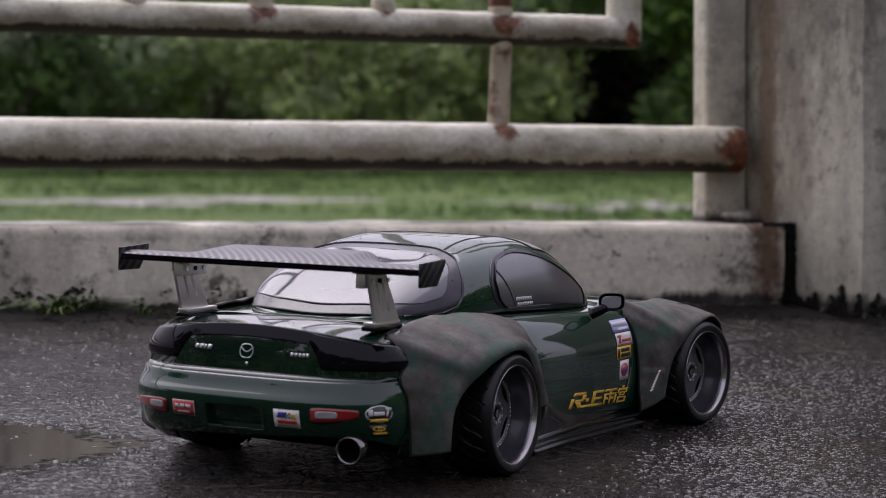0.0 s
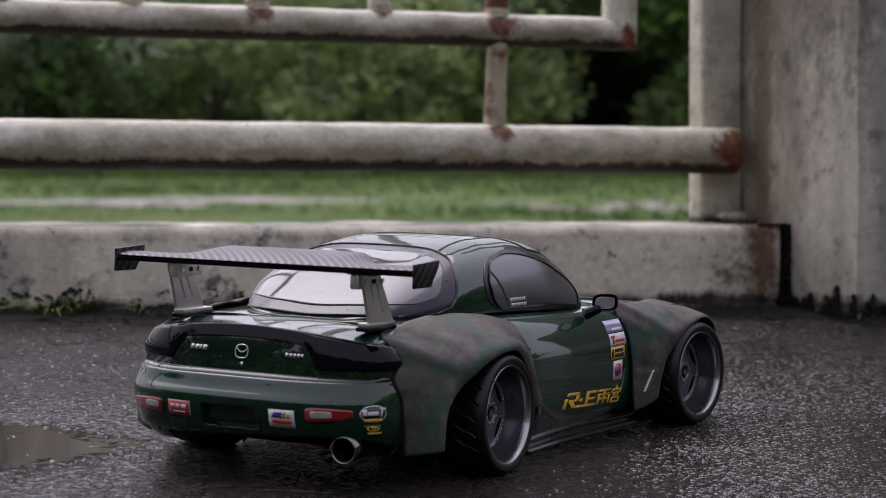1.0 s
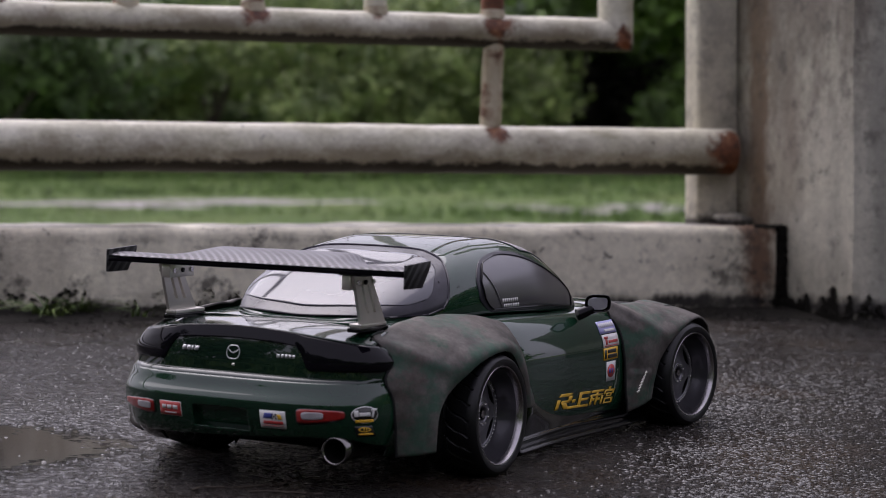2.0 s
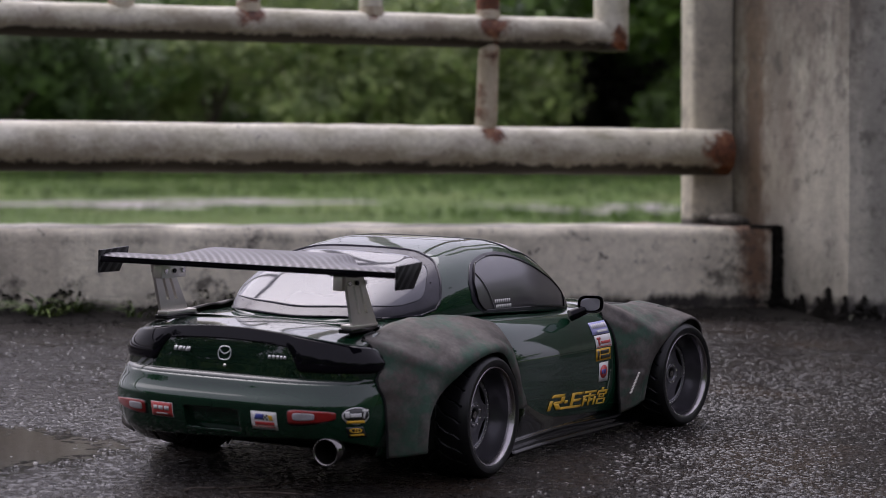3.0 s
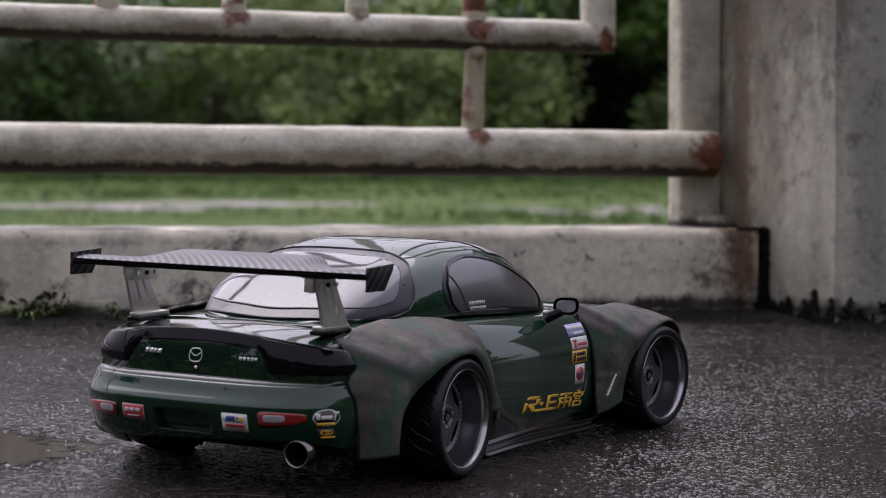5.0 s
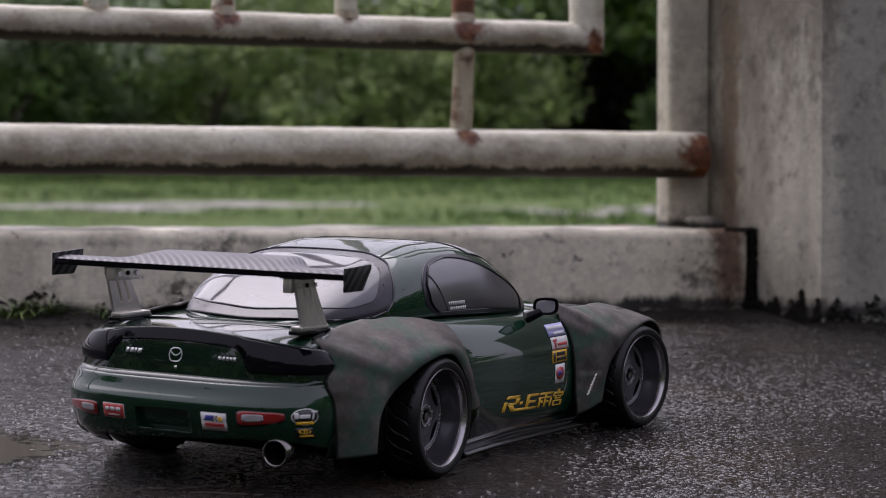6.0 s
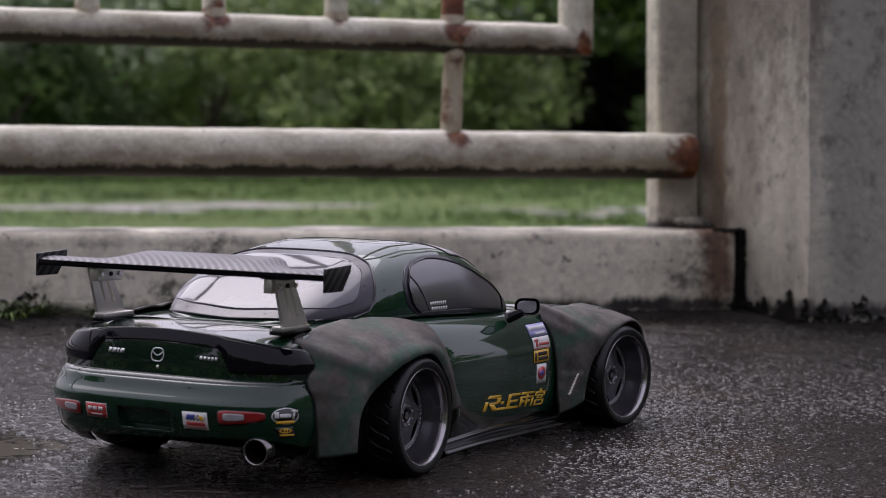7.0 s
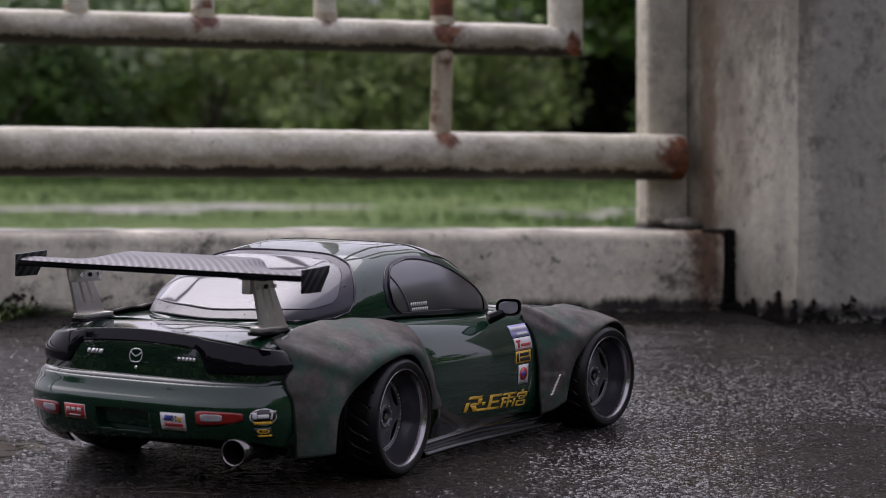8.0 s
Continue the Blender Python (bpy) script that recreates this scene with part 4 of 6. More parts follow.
CAR = new("model_car")
CAR.matrix_world = pose(0, 0, 0, 0, 0, 42.09)
tagged(CAR, "dark green radio-controlled model sports car on wet asphalt", "model car")

# --- form of the body ---
TAIL_J, TAIL_N = -54.0, 3.3
tail_depth = curve([(15, 44), (20, 50), (28, 56), (37, 59), (42.2, 59.6), (44, 58.7), (46, 57.2), (48, 56), (52, 54.4), (52.8, 53), (53.2, 49), (60, 48), (70, 46), (80, 42)])
tail_width = curve([(15, 65), (22, 72), (38, 75.2), (46, 74.6), (53, 73), (60, 73), (70, 68.4), (80, 62)])


def tail_x(y, z, out=0.0):
    """Where the rear face stands, at y across and z up."""
    w, d = tail_width(z) + out, tail_depth(z) + out
    k = min(1.0, abs(y) / w)
    return TAIL_J - d * max(0.0, 1 - k ** TAIL_N) ** (1 / TAIL_N)


def tail_point(s, z, out=0.0):
    """s from -1 (left flank) to 1 (right flank), round the rear."""
    a = s * math.pi / 2
    w, d = tail_width(z) + out, tail_depth(z) + out
    e = 2 / TAIL_N
    return (TAIL_J - d * abs(math.cos(a)) ** e, -math.copysign(w * abs(math.sin(a)) ** e, s), z)


top_z = curve([(-97, 76.5), (-75, 77.0), (-40, 77.0), (0, 76.6), (60, 76.2), (120, 74.6), (160, 73.6), (190, 75.5), (225, 74.5), (257, 71), (300, 62), (335, 50), (352, 38)])
shoulder_y = curve([(-97, 52), (-60, 53), (-36, 57), (0, 64), (60, 70), (120, 72), (180, 71), (257, 64), (310, 56), (340, 46), (352, 38)])
shoulder_z = curve([(-97, 70), (-60, 75.6), (-36, 76.4), (0, 76.4), (60, 75.4), (120, 73.6), (180, 72), (257, 66), (310, 54), (340, 44), (352, 32)])
waist_y = curve([(-97, 60), (-54, 63), (-20, 71), (20, 81), (60, 85), (120, 86), (175, 85), (257, 78), (320, 68), (345, 58), (352, 48)])
waist_z = curve([(-97, 60), (0, 54), (80, 52), (180, 52), (257, 48), (320, 40), (352, 28)])


def section(x):
    """The half section of the lower body at x: (y, z) from the middle of the top down to the sill."""
    ys, zs, yw, zw, zt = shoulder_y(x), shoulder_z(x), waist_y(x), waist_z(x), top_z(x)
    ctrl = [(0, zt), (ys * 0.35, zt - 0.1), (ys * 0.7, zt * 0.8 + zs * 0.2 + 0.4), (ys, zs), (ys + 0.52 * (yw - ys), zs - 0.2 * (zs - zw)), (ys + 0.84 * (yw - ys), zs - 0.57 * (zs - zw)),
            (yw, zw), (yw + 0.4, zw * 0.55 + 9), (yw - 1.0, 21), (yw - 4, 12)]
    fy = curve([(i, c[0]) for i, c in enumerate(ctrl)])
    fz = curve([(i, c[1]) for i, c in enumerate(ctrl)])
    return [(fy(k * 9 / 40), fz(k * 9 / 40)) for k in range(41)]


SECTIONS = {}


def body_point(x, k, side):
    """Point k of 40 down the section at x, on one side (1: left, -1: right); the tail's sections bend round with the rear face."""
    if x not in SECTIONS:
        SECTIONS[x] = section(x)
    y, z = SECTIONS[x][k]
    if x < TAIL_J:
        t = (x - TAIL_J) / (-97 - TAIL_J)
        bent = tail_x(min(y, tail_width(z) * 0.985), z)
        x = TAIL_J + t * (bent - TAIL_J)
    return (x, side * y, z)


def door_y(x, z):
    """How far out the flank stands, at x along and z up (below the shoulder)."""
    if x not in SECTIONS:
        SECTIONS[x] = section(x)
    s = SECTIONS[x]
    for (y0, z0), (y1, z1) in zip(s[14:], s[15:]):
        if z0 >= z >= z1:
            return y0 + (y1 - y0) * (z0 - z) / max(1e-6, z0 - z1)
    return s[-1][0]


AXLES = (-2.0, 256.0)
HUB_Z = 31.0


def clear_of_wheels(x, y, z):
    return all(math.hypot(x - ax, z - HUB_Z) > 41 or abs(y) < 50 for ax in AXLES)


XS = [-54 + 406 * (i / 110) for i in range(111)]


def build_body():
    bm = bmesh.new()
    for side in (1, -1):
        sheet(bm, lambda u, v: body_point(XS[round(u * 110)], round(v * 40), side), 110, 40, clear_of_wheels, side > 0)
    shell("body_shell", bm, GREEN, CAR, 0.8, "glossy dark green body with door and bonnet")
    # rounded nose below the bonnet
    bm = bmesh.new()

    def nose(u, v):
        s = (u - 0.5) * 2
        z = 8 + 30 * v
        return (352 + 9 * (1 - s * s) ** 0.5 * math.sin(math.pi * (0.25 + 0.6 * v)) - 6 * s * s, 56 * s, z)
    sheet(bm, nose, 30, 10)
    shell("front_bumper", bm, GREEN, CAR)
    # deck from the rear window to the tail's edge
    def root_z(y):
        return 77.3 - 0.0007 * y * y

    def deck_edge(y):
        return 76.6 - 0.0015 * y * y

    def deck(u, v):
        y = (v * 2 - 1) * (60.5 + 5.5 * u)
        ze = deck_edge(abs(y))
        k = u * u * (3 - 2 * u)
        z = root_z(abs(y)) * (1 - k) + ze * k
        return (TAIL_J + 0.5 + u * (tail_x(min(abs(y), 65.6), ze) - TAIL_J - 0.5), y, z)
    bm = bmesh.new()
    sheet(bm, deck, 24, 64)
    shell("rear_deck", bm, GREEN, CAR, 0.7, "glossy green rear deck")
    # tail panel between deck and bumper
    bm = bmesh.new()

    def panel(u, v):
        s = (u * 2 - 1) * 0.985
        low = tail_point(s, 52.5)
        hi = deck_edge(abs(low[1]))
        return tail_point(s, 52.5 + (hi - 52.5) * v)
    sheet(bm, panel, 64, 12)
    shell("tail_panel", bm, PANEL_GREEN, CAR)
    # lamp band: gloss black, wide at both ends, thin above the middle
    bm = bmesh.new()

    def band(u, v):
        w = u * 2 - 1
        s = math.copysign(0.872 * (1 - (1 - abs(w)) ** 1.5), w)      # finer towards the ends
        y = tail_point(s, 64)[1]
        hi = deck_edge(abs(y)) + 0.15
        t = min(1.0, max(0.0, (abs(y) - 35) / 6.0))
        t = t * t * (3 - 2 * t)
        low = (hi - 6.0) * (1 - t) + 57.6 * t
        # both ends close in a round bulb
        e = min(1.0, max(0.0, (abs(s) - 0.762) / 0.11))
        hi, low = 61.4 + (hi - 61.4) * (1 - e ** 2.8) ** 0.5, 61.4 + (low - 61.4) * (1 - e ** 3.0) ** 0.5
        return tail_point(s, low + (hi - low) * v, 0.55 + 0.9 * math.sin(math.pi * v) * t)
    sheet(bm, band, 140, 14)
    shell("tail_lamp_band", bm, GLOSS_BLACK, CAR, 0.8, "gloss black tail-lamp band")
    # bumper
    bm = bmesh.new()

    bumper_foot = curve([(-80, 18.4), (-75, 19.6), (-71, 22.6), (-62, 25.8), (-46, 26.4), (-22, 25), (20, 23), (45, 22.2), (58, 21.2), (80, 20.4)])

    def bumper(u, v):
        s = (u * 2 - 1) * 0.97
        z = 53.0 - (53.0 - bumper_foot(tail_point(s, 30)[1])) * v
        return tail_point(s, z)
    sheet(bm, bumper, 120, 48, lambda x, y, z: not (abs(y) < 16 and 27.6 < z < 38.4) and not (y > 50 and z < 23.5 - 0.05 * (y - 47)))
    bumper_ob = shell("rear_bumper", bm, GREEN, CAR, 0.9, "rounded glossy green rear bumper")
    bm = bmesh.new()

    def under_lip(u, v):
        y, z = 76 - 36 * u, 24.5 - 7.5 * v - 2.0 * v * max(0.0, 1 - u * 1.6)
        y = min(y, tail_width(z) * 0.97)
        return (tail_x(y, z, -1.2), y, z)
    sheet(bm, under_lip, 24, 8)
    shell("bumper_lip", bm, TRIM_BLACK, CAR, 0.8, "black lip under the bumper's corner")
    # number-plate recess
    bm = bmesh.new()

    def recess(u, v):
        # a narrow rim on the panel, then steep sides and a flat floor
        def fold(t):
            return (t / 0.12 * 0.05, 0.0) if t < 0.12 else ((0.05 + (t - 0.12) / 0.08 * 0.02, (t - 0.12) / 0.08) if t < 0.2 else (0.07 + (t - 0.2) / 0.3 * 0.43, 1.0))
        fu, du = fold(min(u, 1 - u))
        fv, dv = fold(min(v, 1 - v))
        uu, vv = (fu if u < 0.5 else 1 - fu), (fv if v < 0.5 else 1 - fv)
        y, z = 18 - 36 * uu, 26.4 + 13.2 * vv
        return (tail_x(y, z) - 0.15 + 4.2 * min(du, dv), y, z)
    sheet(bm, recess, 50, 50)
    part("plate_recess", bm, GREEN, bumper_ob, "shallow empty number-plate recess")
    # chassis tray
    bm = bmesh.new()
    box(bm, -0.03, -0.05, 0.009, 0.335, 0.05, 0.02, 0.003)
    part("chassis", bm, TRIM_BLACK, CAR)


build_body()

# --- cabin ---
roof_z = curve([(-46, 74.6), (-30, 83.3), (-15, 90.9), (0, 98.0), (18, 105.1), (36, 110.1), (55, 113.3), (75, 115.0), (95, 115.1), (115, 113.2), (135, 107.2), (155, 97.6), (172, 87.4), (186, 76.4)])
cabin_y = curve([(-46, 7), (-40, 27), (-30, 41), (-16, 50.5), (2, 57.6), (30, 61.3), (70, 64.4), (110, 66.2), (145, 64.8), (168, 59.9), (186, 52)])
round_y = curve([(-46, 0.616), (0, 0.54), (60, 0.572), (115, 0.477), (186, 0.587)])
round_z = curve([(-46, 0.803), (0, 0.735), (60, 0.715), (115, 0.665), (186, 0.725)])
belt_z = curve([(-46, 77), (45, 77), (100, 75.6), (150, 73.6), (186, 73.4)])


def cabin_point(x, phi, out=0.0):
    """phi: degrees round the cabin's section, 0 at the right belt line, 90 on the roof's middle, 180 at the left."""
    a = radians(phi)
    c, s = math.cos(a), max(0.0, math.sin(a))
    h = max(0.3, roof_z(x) - belt_z(x))
    dip = 0.5 * max(0.0, 1 - (abs(phi - 90) / 16) ** 2) * min(1, h / 30)
    y = -math.copysign(abs(c) ** round_y(x) * cabin_y(x), c)
    z = belt_z(x) + h * s ** round_z(x) - dip
    if out:
        y += out * (y / max(1, cabin_y(x)))
        z += out * s
        x += out * (-0.5 if x < 60 else 0.5) * s * (1 if x < 30 or x > 100 else 0)
    return (x, y, z)


def build_cabin():
    bm = bmesh.new()
    sheet(bm, lambda u, v: cabin_point(-46 + 232 * u, 180 * v), 116, 96)
    cabin = shell("cabin_shell", bm, GREEN, CAR, 0.6, "rounded green roof and pillars", 60)
    # rear window: edges along the car for each place round the section
    hatch_fore = curve([(4, -5), (5, 2.5), (9, 8), (14, 11), (25, 15), (37, 20), (48, 25.5), (57.5, 31), (68, 34.5), (78.5, 38), (90, 39.5)])
    hatch_aft = curve([(4, -9), (5.5, -15), (6.5, -25.5), (27, -35), (64.5, -39), (90, -40.5)])
    clear_fore = curve([(24, -3.5), (28, 0.5), (41.5, 10), (53.5, 20), (60.5, 23.5), (75, 27.5), (90, 29)])
    clear_aft = curve([(24, -7), (25.5, -14), (37, -21.5), (60, -28.5), (83, -31.5), (90, -32.5)])

    def hatch(u, v, aft, fore, f0, out):
        phi = f0 + (180 - 2 * f0) * v
        q = phi if phi <= 90 else 180 - phi
        x0, x1 = aft(q), fore(q)
        return cabin_point(x0 + (x1 - x0) * u, phi, out)
    bm = bmesh.new()
    sheet(bm, lambda u, v: hatch(u, v, hatch_aft, hatch_fore, 4, 0.35), 44, 110)
    shell("rear_window_surround", bm, FRAME_PLASTIC, cabin, 0.4, "dark lilac-black window border", 60)
    bm = bmesh.new()
    sheet(bm, lambda u, v: hatch(u, v, clear_aft, clear_fore, 24, 0.7), 44, 90)
    shell("rear_window", bm, REAR_GLASS, cabin, 0.35, "clear hazed rear window reflecting the sky", 60)
    # moulded bead round the rear window's border
    bm = bmesh.new()
    ring = [hatch(1, k / 60, hatch_aft, hatch_fore, 4, 0.45) for k in range(61)] + [hatch(0, 1 - k / 60, hatch_aft, hatch_fore, 4, 0.45) for k in range(61)]
    strand(bm, ring, 0.00055, closed=True)
    part("window_bead", bm, FRAME_PLASTIC, cabin)
    # side windows: rear and front edges for each height round the section
    border_aft = curve([(0.3, 53.5), (0.6, 52), (3, 45.5), (9.5, 41), (20, 41), (33, 46.5), (43.5, 57), (47.5, 69), (50.5, 82)])
    border_fore = curve([(0.3, 172), (13.5, 159), (20.5, 150), (26, 136), (32, 119), (40.5, 105), (48, 94.5), (50.5, 86)])
    glass_aft = curve([(1.2, 54.5), (3, 50), (9.5, 45.5), (20, 45), (28.5, 48.5), (39, 56), (43, 67), (45, 76)])
    glass_fore = curve([(1.2, 154.5), (13.5, 152), (22.5, 140), (28, 121.5), (38.5, 99.5), (43.5, 88), (45, 81)])
    for side in (0, 1):
        def pane(u, v, aft, fore, lo, hi, out):
            phi = lo + (hi - lo) * v
            x0, x1 = aft(phi), fore(phi)
            return cabin_point(x0 + (x1 - x0) * u, 180 - phi if side else phi, out)
        bm = bmesh.new()
        sheet(bm, lambda u, v: pane(u, v, border_aft, border_fore, 0.3, 50.5, 0.35), 56, 40, flip=bool(side))
        shell("side_window_frame", bm, FRAME_PLASTIC, cabin, 0.4, "dark lilac side window border", 60)
        bm = bmesh.new()
        sheet(bm, lambda u, v: pane(u, v, glass_aft, glass_fore, 1.2, 45, 0.75), 56, 36, flip=bool(side))
        glass = shell("side_window", bm, SMOKED, cabin, 0.35, "dark smoked side window", 60)
        # black seal round the glass
        bm = bmesh.new()
        ring = [pane(k / 40, 0, glass_aft, glass_fore, 1.2, 45, 0.9) for k in range(41)] + [pane(1, k / 40, glass_aft, glass_fore, 1.2, 45, 0.9) for k in range(41)]
        ring += [pane(1 - k / 20, 1, glass_aft, glass_fore, 1.2, 45, 0.9) for k in range(21)] + [pane(0, 1 - k / 40, glass_aft, glass_fore, 1.2, 45, 0.9) for k in range(41)]
        strand(bm, ring, 0.00042)
        part("window_seal", bm, GLOSS_BLACK, glass)
        # quarter-light divider
        bm = bmesh.new()
        a = [cabin_point(63.5 - 13.5 * k / 8, (1.2 + 29.5 * (k / 8) ** 1.3) if not side else 180 - (1.2 + 29.5 * (k / 8) ** 1.3), 1.0) for k in range(9)]
        strand(bm, a, 0.0004)
        part("window_divider", bm, DIVIDER, glass)
    bm = bmesh.new()

    def screen(u, v):
        phi = 50 + 80 * v
        return cabin_point(106 + 76 * u, phi, 0.5)
    sheet(bm, screen, 24, 40)
    shell("windscreen", bm, SMOKED, cabin, 0.35, "dark glossy windscreen", 60)


build_cabin()


# --- wide wheel-arch flares ---
def flare(name, ax, bound, lip_y, lip_r, side, label):
    """A sanded flare from its seam (angle, radius, y) down to the arch lip; angles from ahead over the top to behind."""
    rad = curve([(b[0], b[1]) for b in bound])
    yy = curve([(b[0], b[2]) for b in bound])
    ly, lr = curve(lip_y), curve(lip_r)
    a0, a1 = bound[0][0], bound[-1][0]

    def at(u, v):
        ang = a0 + (a1 - a0) * u
        r1, r0 = rad(ang), lr(ang)
        y1, y0 = yy(ang), ly(ang)
        if v < 0.1:                      # rolled lip
            k = v / 0.1
            r, y = r0 + 0.3 * (1 - k), y0 - 3.0 * (1 - k)
        else:
            k = (v - 0.1) / 0.9
            r = r0 + (r1 - r0) * k
            bulge = (y0 - y1)
            y = y1 + bulge * (1 - k ** 1.7) ** 0.85 + 1.2 * math.sin(math.pi * min(1, k * 2.5)) * (1 if k < 0.4 else 0)
        a = radians(ang)
        x, z = ax + r * math.cos(a), HUB_Z + r * math.sin(a)
        if ax > 100:                     # raised pad round the louvre
            y += 1.4 * step(x, 187, 189) * step(z, 37.5 - 0.04 * (x - 187), 35.5) * step(x, 207, 205)
        return (x, side * y, z)
    bm = bmesh.new()
    sheet(bm, at, 140, 60, flip=side > 0)
    ob = shell(name, bm, PRIMER, CAR, 1.2, label, 60)
    # the dark gap between the flare and the panel it is fixed to
    bm = bmesh.new()
    row = [at(i / 84, 1.0) for i in range(85) if a0 + (a1 - a0) * i / 84 > (150 if ax > 100 else 140)]
    strand(bm, row, 0.0008)
    part("flare_gap", bm, SEAM, ob)
    return ob


REAR_SEAM = [(-2, 66, 85.4), (0.4, 65, 85.6), (12.8, 57.5, 85.6), (26.7, 57, 84.4), (36, 59.5, 80.5), (44, 60, 77), (56, 55, 75), (69, 51.5, 71), (82, 49.5, 65), (97, 49, 60.5), (115, 54, 59), (123, 57.5, 59), (136, 66.5, 58.8), (141, 70, 58.5), (146, 77, 58.8), (150, 83, 61.5), (152, 80.5, 66.6), (154, 77, 69.9), (157, 75.5, 72.2), (160, 78, 71.7), (162.5, 79, 71.4), (166, 77.7, 72.7), (169, 74, 74.2), (176, 71.4, 74.8), (185, 69.2, 74.6), (193, 69.2, 74.4)]
REAR_LIP = [(-10, 89), (10, 91), (34, 92), (60, 95), (90, 97.5), (125, 97), (144, 95), (156, 91.5), (166, 90), (193, 89.5)]
REAR_ARCH = [(-10, 48), (10, 44), (34, 38), (60, 34), (90, 32.4), (103, 32.8), (119, 34.5), (132, 37.5), (144, 40.5), (156, 44), (166, 49), (175, 53), (185, 54.5), (193, 56)]
FRONT_SEAM = [(-20, 58, 70), (0, 60, 72), (25, 56, 70), (45, 49, 66), (65, 43.5, 66), (90, 42, 67), (110, 45, 69), (128, 54, 72), (140, 67, 72), (149, 86, 73.5), (153.6, 86, 78), (157.5, 79.5, 82.6), (164, 75.5, 85.4), (173, 71, 86.2), (182, 69, 86.2), (196, 68.5, 85.2)]
FRONT_LIP = [(-20, 92), (20, 98), (60, 102), (100, 102.5), (130, 101), (145, 99), (156, 97), (170, 95), (185, 93), (196, 92)]
FRONT_ARCH = [(-20, 38), (20, 35), (60, 33.4), (100, 32.8), (115, 33.4), (130, 35), (145, 37), (156, 38.8), (168, 41.0), (183, 41.0), (196, 43)]
for side in (-1, 1):
    flare("rear_fender_flare", AXLES[0], REAR_SEAM, REAR_LIP, REAR_ARCH, side, "matte sanded grey-green rear flare")
    flare("front_fender_flare", AXLES[1], FRONT_SEAM, FRONT_LIP, FRONT_ARCH, side, "matte sanded grey-green front flare")


# --- side skirts ---
door_foot = curve([(34, 15), (40, 19), (47.5, 26), (57, 31.5), (60, 32), (64, 29.7), (76, 24.6), (87.5, 21.3), (107.5, 18.2), (136, 16.8), (172, 15), (190, 13.9), (216, 12.6)])
upper_ridge = curve([(34, 11.8), (100, 13.5), (178, 11.6), (216, 10.4)])
lower_ridge = curve([(34, 7.5), (80, 8.5), (172, 8.3), (216, 7.4)])


def build_skirt(side):
    def rows(x):
        f, a, b = door_foot(x), upper_ridge(x), lower_ridge(x)
        y = door_y(round(x, 1), min(f, 40))
        f = max(f, a + 0.8)
        return [(y - 1.0, f + 0.2), (y + 0.5, f + 0.3), (y + 0.9, f), (y + 1.2, f - 0.6), (0.4 * (y + 1.2) + 0.6 * 87.2, 0.4 * f + 0.6 * a), (87.2, a + 1.1), (88.2, a + 0.8), (89.2, a), (89.2, a - 0.5), (88.6, a - 1.0), (88.2, a - 1.6),
                (88.4, b + 0.9), (90.2, b + 0.8), (91.4, b + 0.5), (92.2, b), (92.4, b - 1.0), (92.2, b - 1.8), (91, b - 2.4), (60, b - 2.6)]

    def at(u, v):
        x = 34 + 180 * u
        r = rows(x)
        y, z = r[round(v * (len(r) - 1))]
        taper = 3.0 * max(0, u - 0.8) / 0.2
        return (x, side * (y - taper), z)
    bm = bmesh.new()
    sheet(bm, at, 72, 18, flip=side < 0)
    shell("side_skirt", bm, SKIRT_BLACK, CAR, 1.0, "stepped black side skirt", 50)


for side in (-1, 1):
    build_skirt(side)


# --- wheels ---
def tread(a, r, w):
    if r > 30.3 and -28 < w < -3:
        side = -1 if w < -15.5 else 1
        ph = (a * 24 / (2 * math.pi) + side * 0.1 * (w + 15.5) + 0.16 * math.sin((w + 15.5) * 0.42)) % 1.0
        if ph < 0.1 or abs(w + 15.5) < 0.6:
            return r - 0.8
    return r


